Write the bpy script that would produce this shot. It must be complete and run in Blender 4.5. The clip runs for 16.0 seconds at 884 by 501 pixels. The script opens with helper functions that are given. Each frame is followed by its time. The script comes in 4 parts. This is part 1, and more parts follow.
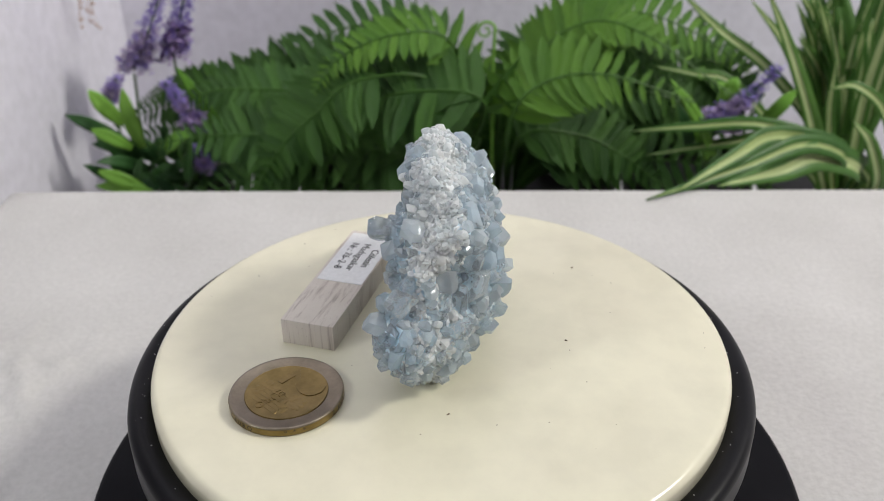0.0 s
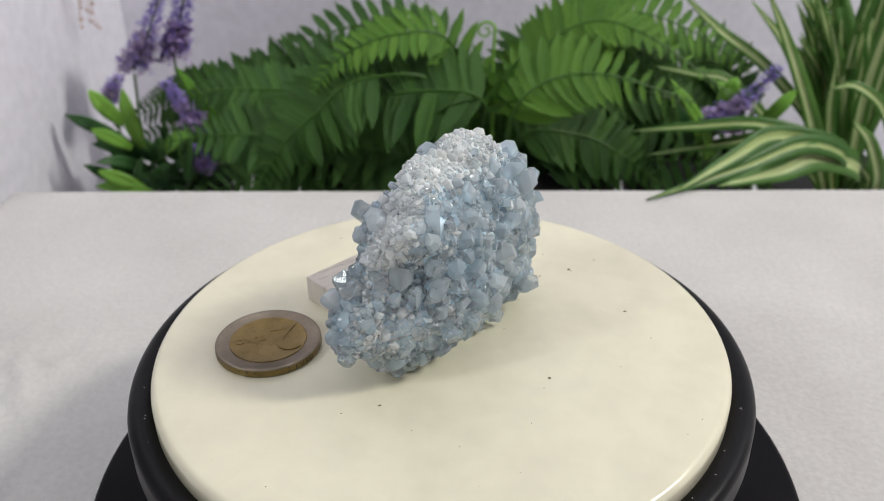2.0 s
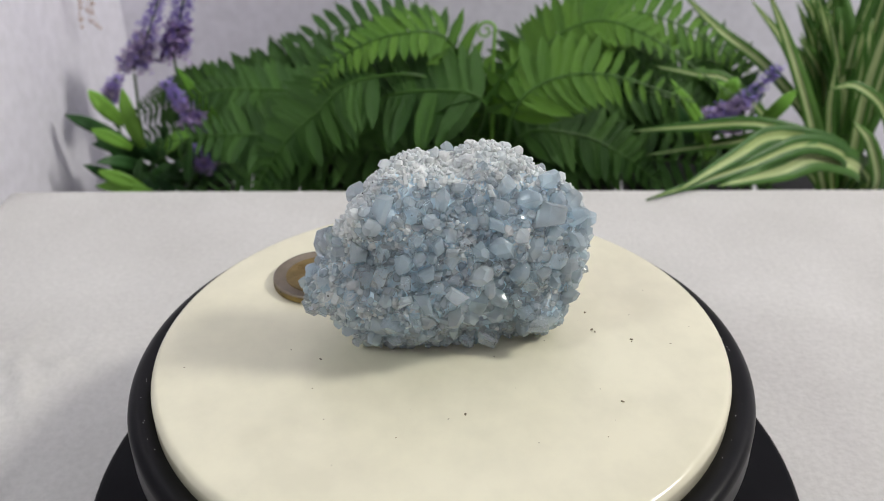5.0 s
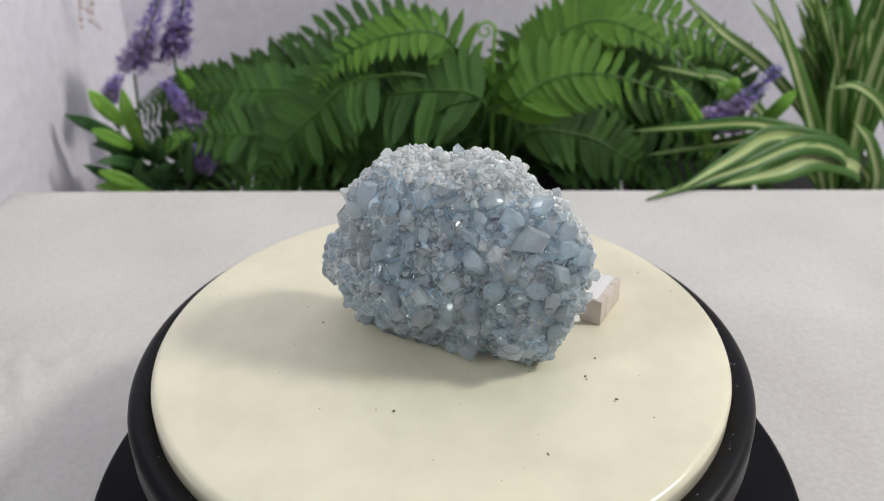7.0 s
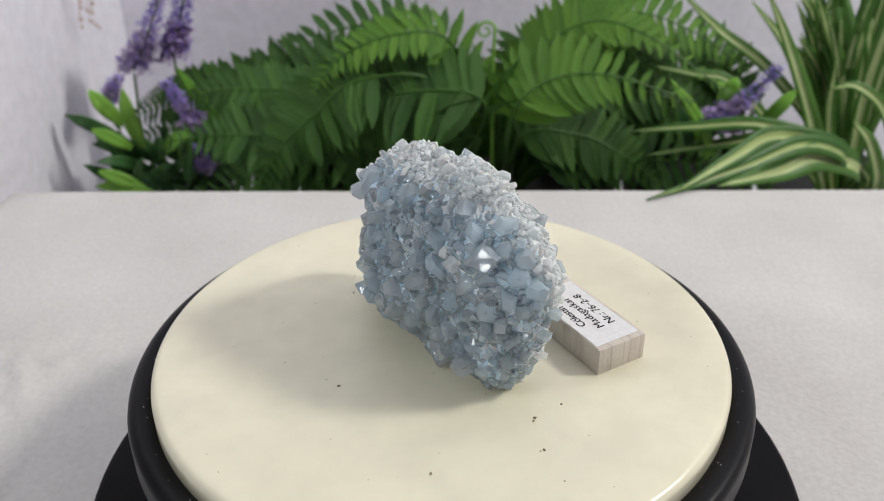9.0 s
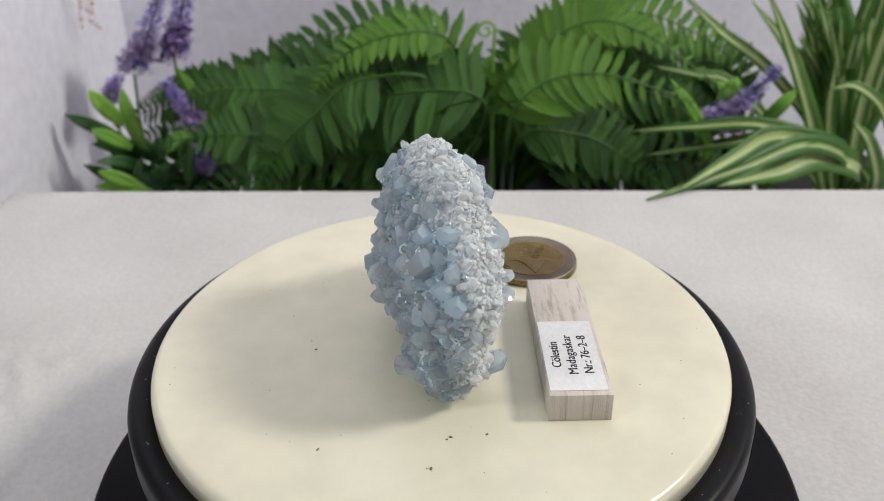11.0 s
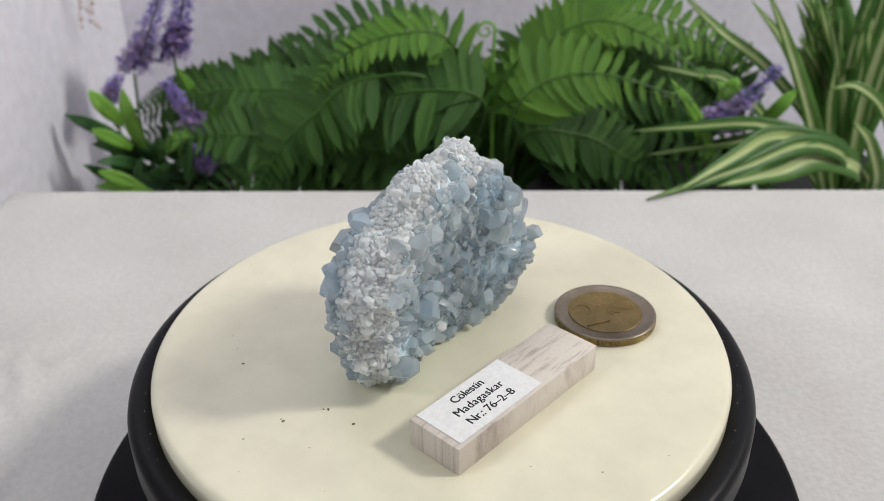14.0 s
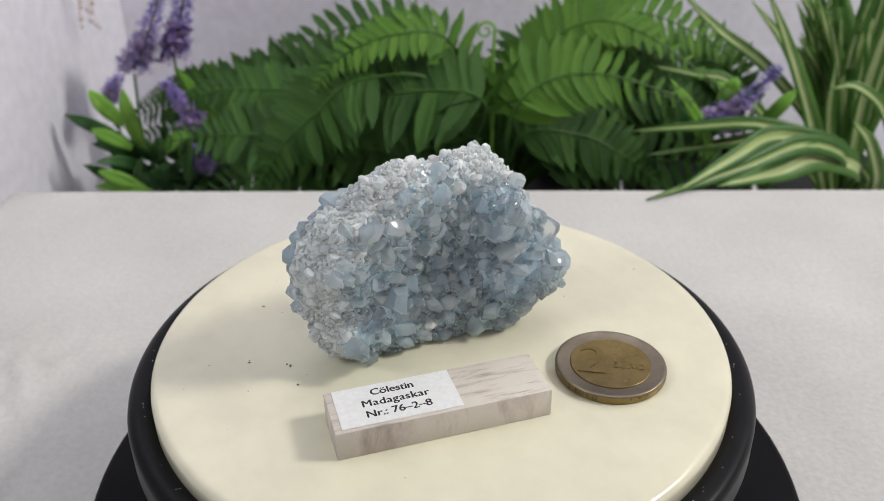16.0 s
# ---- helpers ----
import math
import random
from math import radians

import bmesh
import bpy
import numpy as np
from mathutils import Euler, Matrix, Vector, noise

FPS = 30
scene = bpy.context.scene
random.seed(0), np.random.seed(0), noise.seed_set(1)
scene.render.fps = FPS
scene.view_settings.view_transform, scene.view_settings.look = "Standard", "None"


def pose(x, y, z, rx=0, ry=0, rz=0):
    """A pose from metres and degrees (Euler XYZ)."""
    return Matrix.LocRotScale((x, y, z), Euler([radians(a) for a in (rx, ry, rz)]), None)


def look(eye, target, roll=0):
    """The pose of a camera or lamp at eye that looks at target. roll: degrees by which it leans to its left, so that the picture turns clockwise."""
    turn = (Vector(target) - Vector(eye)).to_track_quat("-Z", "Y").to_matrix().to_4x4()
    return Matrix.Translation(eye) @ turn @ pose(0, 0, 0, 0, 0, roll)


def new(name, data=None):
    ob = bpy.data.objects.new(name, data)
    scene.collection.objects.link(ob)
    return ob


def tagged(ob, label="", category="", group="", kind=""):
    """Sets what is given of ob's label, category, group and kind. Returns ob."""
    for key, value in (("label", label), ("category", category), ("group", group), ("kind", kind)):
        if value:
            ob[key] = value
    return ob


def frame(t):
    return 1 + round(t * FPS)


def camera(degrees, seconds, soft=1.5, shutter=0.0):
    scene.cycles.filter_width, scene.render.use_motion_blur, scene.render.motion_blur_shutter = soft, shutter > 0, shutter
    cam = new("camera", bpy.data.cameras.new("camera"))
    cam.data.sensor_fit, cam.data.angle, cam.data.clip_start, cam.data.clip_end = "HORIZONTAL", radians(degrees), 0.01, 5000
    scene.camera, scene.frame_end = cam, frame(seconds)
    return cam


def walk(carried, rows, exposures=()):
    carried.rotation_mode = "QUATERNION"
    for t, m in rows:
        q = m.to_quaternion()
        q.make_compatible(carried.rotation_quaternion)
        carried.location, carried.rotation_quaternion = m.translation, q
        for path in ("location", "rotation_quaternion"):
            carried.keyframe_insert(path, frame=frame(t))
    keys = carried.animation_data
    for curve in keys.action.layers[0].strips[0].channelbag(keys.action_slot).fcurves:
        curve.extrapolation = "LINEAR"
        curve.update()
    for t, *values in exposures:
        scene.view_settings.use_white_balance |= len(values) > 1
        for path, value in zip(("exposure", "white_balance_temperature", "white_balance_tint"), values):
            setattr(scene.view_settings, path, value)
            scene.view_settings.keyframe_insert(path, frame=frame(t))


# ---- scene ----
# ---- camera: stands still on a support before the turntable ----
EYE = Vector((0.0, -0.1772, 0.1253))
AIM = EYE + Vector((math.sin(radians(0.177)) * math.cos(radians(-29.713)), math.cos(radians(0.177)) * math.cos(radians(-29.713)), math.sin(radians(-29.713))))
cam = camera(54.48, 16.0, soft=0.6)
STAND = look(EYE, AIM, -0.685)
walk(cam, [(0.0, STAND), (16.0, STAND)])
cam.data.dof.use_dof = True
cam.data.dof.focus_distance = 0.190
cam.data.dof.aperture_fstop = 21.0

# ---- world and lamps ----
world = bpy.data.worlds.new("world")
scene.world = world
world.use_nodes = True
world.node_tree.nodes["Background"].inputs[0].default_value = (0.75, 0.8, 0.9, 1)
world.node_tree.nodes["Background"].inputs[1].default_value = 0.1
scene.view_settings.exposure = -1.81


def area_lamp(name, eye, target, size, watts, colour):
    data = bpy.data.lights.new(name, "AREA")
    data.shape, data.size, data.energy, data.color = "DISK", size, watts, colour
    ob = new(name, data)
    ob.matrix_world = look(eye, target)
    return ob


area_lamp("desk_lamp_light", (1.29, -0.03, 1.09), (0, 0.02, 0), 0.31, 61.0, (0.97, 0.955, 0.87))
area_lamp("side_lamp_light", (-0.70, -0.35, 0.62), (0, 0.02, 0), 0.26, 8.6, (0.94, 0.985, 0.96))
# unseen fill from the front, added to brighten faces towards the camera
area_lamp("front_fill_light", (0.0, -0.85, 1.30), (0, 0.25, 0), 0.8, 2.6, (0.96, 0.99, 1.0))
# unseen lamp added to wash the back wall and plant tops with light
area_lamp("wall_fill_light", (0.03, 0.20, 0.62), (0.03, 0.42, 0.0), 0.30, 1.4, (0.95, 0.97, 1.0))

TURN_RATE = -14.7625      # degrees a second, clockwise seen from above
TABLE_Z = -0.050          # top of the cloth, below the top of the platter


# ---- materials ----
def nodes_of(name):
    m = bpy.data.materials.new(name)
    m.use_nodes = True
    return m, m.node_tree, m.node_tree.nodes["Principled BSDF"]


def noise_node(nt, scale, detail=4.0, rough=0.55, coords="Object", stretch=(1, 1, 1), twist=0.0):
    tc = nt.nodes.new("ShaderNodeTexCoord")
    mp = nt.nodes.new("ShaderNodeMapping")
    mp.inputs["Scale"].default_value = stretch
    n = nt.nodes.new("ShaderNodeTexNoise")
    n.inputs["Scale"].default_value, n.inputs["Detail"].default_value, n.inputs["Roughness"].default_value = scale, detail, rough
    n.inputs["Distortion"].default_value = twist
    nt.links.new(tc.outputs[coords], mp.inputs[0])
    nt.links.new(mp.outputs[0], n.inputs["Vector"])
    return n.outputs["Fac"]


def ramp(nt, source, stops):
    r = nt.nodes.new("ShaderNodeValToRGB")
    while len(r.color_ramp.elements) < len(stops):
        r.color_ramp.elements.new(0.5)
    for e, (at, col) in zip(r.color_ramp.elements, stops):
        e.position, e.color = at, (*col, 1)
    nt.links.new(source, r.inputs[0])
    return r.outputs[0]


def mix(nt, fac, a, b, how="MIX"):
    m = nt.nodes.new("ShaderNodeMix")
    m.data_type, m.blend_type = "RGBA", how
    for sock, v in ((m.inputs[0], fac), (m.inputs[6], a), (m.inputs[7], b)):
        if isinstance(v, (int, float)):
            sock.default_value = v
        elif isinstance(v, tuple):
            sock.default_value = (*v, 1)
        else:
            nt.links.new(v, sock)
    return m.outputs[2]


def bump(nt, bsdf, height, strength, distance):
    b = nt.nodes.new("ShaderNodeBump")
    b.inputs["Strength"].default_value, b.inputs["Distance"].default_value = strength, distance
    nt.links.new(height, b.inputs["Height"])
    nt.links.new(b.outputs[0], bsdf.inputs["Normal"])


def surface(name, dark, light, scale, rough=0.6, metal=0.0, fine=0.0, relief=0.0, spec=0.5, coords="Object", rvar=0.1):
    """Two-scale mottled surface: broad tone from dark to light, fine grain as relief and gloss."""
    m, nt, b = nodes_of(name)
    broad = noise_node(nt, scale, 3, coords=coords)
    grain = noise_node(nt, fine or scale * 9, 5, coords=coords)
    col = ramp(nt, broad, [(0.3, dark), (0.7, light)])
    col = mix(nt, 0.12, col, ramp(nt, grain, [(0.35, (0.25, 0.25, 0.25)), (0.65, (1, 1, 1))]), "MULTIPLY")
    nt.links.new(col, b.inputs["Base Color"])
    rr = nt.nodes.new("ShaderNodeMapRange")
    rr.inputs[3].default_value, rr.inputs[4].default_value = max(0.02, rough - rvar), min(1, rough + rvar)
    nt.links.new(grain, rr.inputs[0])
    nt.links.new(rr.outputs[0], b.inputs["Roughness"])
    b.inputs["Metallic"].default_value = metal
    b.inputs["Specular IOR Level"].default_value = spec
    if relief:
        bump(nt, b, grain, 0.6, relief)
    return m


def crystal_material(name, deep, pale, clear, by_island, rough=0.02, edge=0.0003, milky=0.25, through_light=0.42):
    m, nt, b = nodes_of(name)
    if by_island:
        rnd = nt.nodes.new("ShaderNodeNewGeometry").outputs["Random Per Island"]
    else:
        rnd = nt.nodes.new("ShaderNodeObjectInfo").outputs["Random"]
    col = ramp(nt, rnd, [(0.0, deep), (1.0, pale)])
    cloud = noise_node(nt, 420, 4, 0.6)
    col = mix(nt, ramp(nt, cloud, [(0.5, (0, 0, 0)), (0.75, (0.3, 0.3, 0.3))]), col, (0.9, 0.92, 0.94))
    nt.links.new(col, b.inputs["Base Color"])
    wob = nt.nodes.new("ShaderNodeMath")
    wob.operation, wob.inputs[1].default_value = "MULTIPLY", 7.31
    nt.links.new(rnd, wob.inputs[0])
    part_of = nt.nodes.new("ShaderNodeMath")
    part_of.operation = "FRACT"
    nt.links.new(wob.outputs[0], part_of.inputs[0])
    tr = nt.nodes.new("ShaderNodeMapRange")
    tr.inputs[3].default_value, tr.inputs[4].default_value = clear - 0.15, clear
    nt.links.new(part_of.outputs[0], tr.inputs[0])
    nt.links.new(tr.outputs[0], b.inputs["Transmission Weight"])
    b.inputs["IOR"].default_value = 1.62
    r = nt.nodes.new("ShaderNodeMapRange")
    r.inputs[3].default_value, r.inputs[4].default_value = rough, rough + 0.07
    nt.links.new(noise_node(nt, 700, 3), r.inputs[0])
    nt.links.new(r.outputs[0], b.inputs["Roughness"])
    worn = nt.nodes.new("ShaderNodeBevel")
    worn.samples = 4
    worn.inputs["Radius"].default_value = edge
    cells = nt.nodes.new("ShaderNodeTexVoronoi")
    cells.inputs["Scale"].default_value = 620
    nt.links.new(nt.nodes.new("ShaderNodeTexCoord").outputs["Object" if by_island else "Generated"], cells.inputs["Vector"])
    if not by_island:
        cells.inputs["Scale"].default_value = 2.6
    bump(nt, b, cells.outputs["Distance"], 0.38, 0.0007 if by_island else 0.25)
    for node in nt.nodes:
        if node.bl_idname == "ShaderNodeBump" and not by_island:
            node.inputs["Distance"].default_value = 0.0007
    for node in nt.nodes:
        if node.bl_idname == "ShaderNodeBump":
            nt.links.new(worn.outputs[0], node.inputs["Normal"])
    # milky light that passes through the crystal
    passed = nt.nodes.new("ShaderNodeBsdfTranslucent")
    spread = nt.nodes.new("ShaderNodeBsdfDiffuse")
    for node in (passed, spread):
        nt.links.new(col, node.inputs["Color"])
    milk = nt.nodes.new("ShaderNodeMixShader")
    milk.inputs[0].default_value = through_light
    nt.links.new(spread.outputs[0], milk.inputs[1])
    nt.links.new(passed.outputs[0], milk.inputs[2])
    body = nt.nodes.new("ShaderNodeMixShader")
    amount = nt.nodes.new("ShaderNodeMapRange")
    amount.inputs[3].default_value, amount.inputs[4].default_value = max(0.0, milky - 0.12), milky + 0.2
    nt.links.new(part_of.outputs[0], amount.inputs[0])
    nt.links.new(amount.outputs[0], body.inputs[0])
    nt.links.new(b.outputs[0], body.inputs[1])
    nt.links.new(milk.outputs[0], body.inputs[2])
    nt.links.new(body.outputs[0], nt.nodes["Material Output"].inputs["Surface"])
    return m


def travertine():
    m, nt, b = nodes_of("pale_travertine")
    warp = noise_node(nt, 60, 3)
    streak = noise_node(nt, 620, 6, 0.66, stretch=(0.14, 1.0, 0.04), twist=0.45)
    col = ramp(nt, streak, [(0.36, (0.45, 0.40, 0.355)), (0.43, (0.62, 0.56, 0.51)), (0.50, (0.72, 0.67, 0.61))])
    col = mix(nt, 0.35, col, ramp(nt, warp, [(0.3, (0.62, 0.55, 0.48)), (0.7, (0.95, 0.92, 0.88))]), "MULTIPLY")
    pits = noise_node(nt, 1300, 3, 0.7, stretch=(0.7, 1, 1))
    col = mix(nt, ramp(nt, pits, [(0.66, (0, 0, 0)), (0.74, (0.6, 0.6, 0.6))]), col, (0.20, 0.17, 0.15))
    nt.links.new(col, b.inputs["Base Color"])
    b.inputs["Roughness"].default_value = 0.62
    bump(nt, b, mix(nt, 0.5, streak, pits), 0.5, 0.0006)
    return m


def leaf_material(name, dark, light, rough=0.42, scale=60):
    m, nt, b = nodes_of(name)
    rnd = nt.nodes.new("ShaderNodeObjectInfo").outputs["Random"]
    col = ramp(nt, rnd, [(0.0, dark), (1.0, light)])
    n = noise_node(nt, scale, 4)
    col = mix(nt, 0.5, col, ramp(nt, n, [(0.3, (0.45, 0.5, 0.4)), (0.7, (1, 1, 1))]), "MULTIPLY")
    nt.links.new(col, b.inputs["Base Color"])
    b.inputs["Roughness"].default_value = rough
    b.inputs["Specular IOR Level"].default_value = 0.25
    bump(nt, b, noise_node(nt, 500, 3, stretch=(1, 0.2, 1)), 0.4, 0.0005)
    return m


M = {}
M["plate"] = surface("cream_gloss_plastic", (0.785, 0.745, 0.575), (0.805, 0.77, 0.605), 14, 0.22, fine=70, rvar=0.05)
M["black"] = surface("black_rubber", (0.006, 0.006, 0.007), (0.010, 0.010, 0.012), 40, 0.33, fine=400, spec=0.13, rvar=0.04)
M["base"] = surface("black_plastic", (0.006, 0.006, 0.008), (0.011, 0.011, 0.013), 25, 0.45, fine=300, spec=0.05)
M["chrome"] = surface("brushed_chrome", (0.62, 0.62, 0.64), (0.82, 0.82, 0.85), 60, 0.14, 1.0)
M["cloth"] = surface("pale_grey_felt", (0.585, 0.57, 0.555), (0.665, 0.65, 0.635), 16, 0.95, fine=520, relief=0.0004, spec=0.1)
M["wall"] = surface("white_wall_paint", (0.82, 0.80, 0.885), (0.88, 0.86, 0.945), 5, 0.8, fine=120, relief=0.0003)
M["floor"] = surface("grey_floor", (0.30, 0.28, 0.26), (0.4, 0.38, 0.35), 3, 0.6)
M["desk"] = surface("white_desk_laminate", (0.55, 0.55, 0.56), (0.62, 0.62, 0.63), 8, 0.5)
M["stone_core"] = surface("blue_grey_mineral", (0.50, 0.70, 0.83), (0.78, 0.89, 0.96), 300, 0.25, fine=600, relief=0.0006)
M["rind_core"] = surface("white_massive_mineral", (0.84, 0.88, 0.89), (0.92, 0.935, 0.935), 120, 0.5, fine=700, relief=0.0006)
M["blue"] = crystal_material("pale_blue_crystal", (0.79, 0.905, 0.98), (0.93, 0.975, 0.998), 1.0, False, 0.0, 0.0003, 0.20)
M["blue_small"] = crystal_material("pale_blue_small_crystals", (0.79, 0.905, 0.98), (0.93, 0.975, 0.998), 1.0, True, 0.0, 0.0001, 0.19)
M["white"] = crystal_material("white_sugary_crystal", (0.90, 0.95, 0.97), (0.98, 0.985, 0.98), 1.0, False, 0.0, 0.0003, 0.60, 0.30)
M["white_small"] = crystal_material("white_sugary_grains", (0.90, 0.95, 0.97), (0.98, 0.985, 0.98), 1.0, True, 0.0, 0.0002, 0.64, 0.30)
M["travertine"] = travertine()
M["paper"] = surface("white_label_paper", (0.83, 0.83, 0.83), (0.87, 0.87, 0.87), 60, 0.6, fine=900)
M["ink"] = surface("black_ink", (0.012, 0.012, 0.012), (0.02, 0.02, 0.02), 60, 0.6)
M["silver"] = surface("worn_nickel_silver", (0.22, 0.185, 0.135), (0.30, 0.255, 0.195), 220, 0.36, 1.0, fine=1500, relief=0.00005)
M["brass"] = surface("worn_nickel_brass", (0.20, 0.145, 0.055), (0.30, 0.22, 0.09), 220, 0.32, 1.0, fine=1500, relief=0.00005)
M["crumb"] = surface("dark_mineral_crumb", (0.13, 0.10, 0.06), (0.30, 0.24, 0.15), 600, 0.8)
# two greens; the darker one also deepens the shade among inner fronds
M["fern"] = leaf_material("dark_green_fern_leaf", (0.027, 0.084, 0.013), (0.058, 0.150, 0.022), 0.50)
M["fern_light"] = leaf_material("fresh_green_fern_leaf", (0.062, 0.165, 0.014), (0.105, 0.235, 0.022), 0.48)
M["stem"] = leaf_material("green_stem", (0.05, 0.13, 0.02), (0.07, 0.17, 0.03))
M["lime"] = leaf_material("lime_green_leaf", (0.16, 0.38, 0.045), (0.25, 0.50, 0.08))
M["mid_leaf"] = leaf_material("deep_green_narrow_leaf", (0.03, 0.095, 0.03), (0.06, 0.16, 0.04))
M["strap"] = leaf_material("green_strap_leaf", (0.050, 0.14, 0.024), (0.105, 0.225, 0.045))
M["cream"] = leaf_material("cream_leaf_stripe", (0.40, 0.49, 0.20), (0.54, 0.62, 0.32))
M["violet"] = leaf_material("violet_flower", (0.40, 0.31, 0.80), (0.58, 0.47, 0.90), 0.7, 300)
M["lilac"] = leaf_material("lilac_flower", (0.60, 0.42, 0.80), (0.80, 0.68, 0.90), 0.7, 300)
M["pot"] = surface("black_plastic_pot", (0.008, 0.008, 0.008), (0.016, 0.016, 0.016), 30, 0.5)
M["dried"] = surface("dried_flower", (0.55, 0.42, 0.38), (0.72, 0.60, 0.55), 200, 0.9)


# ---- mesh helpers ----
def link_mesh(name, mesh, material, parent=None, label=""):
    ob = new(name, mesh)
    for mt in (material if isinstance(material, (list, tuple)) else [material]):
        mesh.materials.append(mt)
    if parent:
        ob.parent = parent
    if label:
        tagged(ob, label)
    return ob


def part(name, bm, material, parent=None, label="", smooth=True):
    mesh = bpy.data.meshes.new(name)
    bmesh.ops.recalc_face_normals(bm, faces=bm.faces)
    if smooth:
        for f in bm.faces:
            f.smooth = True
    bm.to_mesh(mesh)
    bm.free()
    if smooth:
        mesh.set_sharp_from_angle(angle=radians(38))
    return link_mesh(name, mesh, material, parent, label)


def thing(name, at, label, category, group="", turn=0.0):
    ob = new(name)
    ob.matrix_world = pose(*at, 0, 0, turn)
    ob.empty_display_size = 0.01
    return tagged(ob, label, category, group)


def lathe(profile, steps=128):
    """A body of revolution about z from (radius, height) pairs."""
    bm = bmesh.new()
    rings = []
    for r, z in profile:
        if r < 1e-6:
            rings.append([bm.verts.new((0, 0, z))])
        else:
            rings.append([bm.verts.new((r * math.cos(2 * math.pi * i / steps), r * math.sin(2 * math.pi * i / steps), z)) for i in range(steps)])
    for a, b in zip(rings, rings[1:]):
        for i in range(steps):
            j = (i + 1) % steps
            if len(a) == 1 and len(b) > 1:
                bm.faces.new((a[0], b[i], b[j]))
            elif len(b) == 1 and len(a) > 1:
                bm.faces.new((a[i], b[0], a[j]))
            elif len(a) > 1:
                bm.faces.new((a[i], b[i], b[j], a[j]))
    return bm


def fillet(r, z, radius, a0, a1, n=6):
    """Points of a rounded edge about the centre (r, z)."""
    return [(r + radius * math.cos(radians(a0 + (a1 - a0) * i / n)), z + radius * math.sin(radians(a0 + (a1 - a0) * i / n))) for i in range(n + 1)]


def box(size, at=(0, 0, 0), bevel=0.0, seg=2):
    bm = bmesh.new()
    bmesh.ops.create_cube(bm, size=1.0)
    bmesh.ops.scale(bm, vec=size, verts=bm.verts)
    if bevel:
        bmesh.ops.bevel(bm, geom=list(bm.edges), offset=bevel, segments=seg, affect="EDGES", profile=0.5)
    bmesh.ops.translate(bm, vec=at, verts=bm.verts)
    return bm


def lettering(name, text, size, parent, material, at, turn=0.0, extrude=0.00005, bend=0.0, spacing=1.0, label="", bold=0.0):
    """Text as a mesh; with bend, wrapped round an upright cylinder of that radius."""
    cu = bpy.data.curves.new(name, "FONT")
    cu.body, cu.size, cu.extrude, cu.align_x, cu.align_y, cu.resolution_u, cu.space_character = text, size, extrude, "CENTER", "CENTER", 3, spacing
    ob = new(name, cu)
    bpy.context.view_layer.update()
    mesh = bpy.data.meshes.new_from_object(ob.evaluated_get(bpy.context.evaluated_depsgraph_get()))
    bpy.data.objects.remove(ob)
    bpy.data.curves.remove(cu)
    mesh.name = name
    if bold:
        bm = bmesh.new()
        for k in (-1, 0, 1):
            first = len(bm.verts)
            bm.from_mesh(mesh)
            bm.verts.ensure_lookup_table()
            for v in bm.verts[first:]:
                v.co += Vector((k * bold, k * bold * 0.4, k * 0.000003))
        bm.to_mesh(mesh)
        bm.free()
    turned = Matrix.Rotation(radians(turn), 4, "Z")
    for v in mesh.vertices:
        if bend:
            a = radians(turn) + v.co.x / bend
            r = bend + v.co.z
            v.co = Vector((r * math.cos(a) + at[0], r * math.sin(a) + at[1], v.co.y + at[2]))
        else:
            v.co = turned @ v.co + Vector(at)
    return link_mesh(name, mesh, material, parent, label)


def spline(points, n):
    """A smooth line through the points, n + 1 samples."""
    p = [Vector(q) for q in points]
    p = [p[0] * 2 - p[1]] + p + [p[-1] * 2 - p[-2]]
    out, segs = [], len(p) - 3
    for k in range(n + 1):
        u = k / n * segs
        i = min(int(u), segs - 1)
        t = u - i
        a, b, c, d = p[i:i + 4]
        out.append(0.5 * ((2 * b) + (c - a) * t + (2 * a - 5 * b + 4 * c - d) * t * t + (3 * b - a - 3 * c + d) * t ** 3))
    return out


def tube(bm, pts, radius, tip=0.3, sides=6):
    rings = []
    for k, q in enumerate(pts):
        t = (pts[min(k + 1, len(pts) - 1)] - pts[max(k - 1, 0)]).normalized()
        s = t.cross(Vector((0.3, 0.9, 0.2))).normalized()
        u = s.cross(t)
        r = radius * (1 + (tip - 1) * k / (len(pts) - 1))
        rings.append([bm.verts.new(q + (s * math.cos(a) + u * math.sin(a)) * r) for a in (2 * math.pi * i / sides for i in range(sides))])
    for a, b in zip(rings, rings[1:]):
        for i in range(sides):
            j = (i + 1) % sides
            bm.faces.new((a[i], a[j], b[j], b[i]))
    bm.faces.new(rings[-1])
    bm.faces.new(rings[0][::-1])


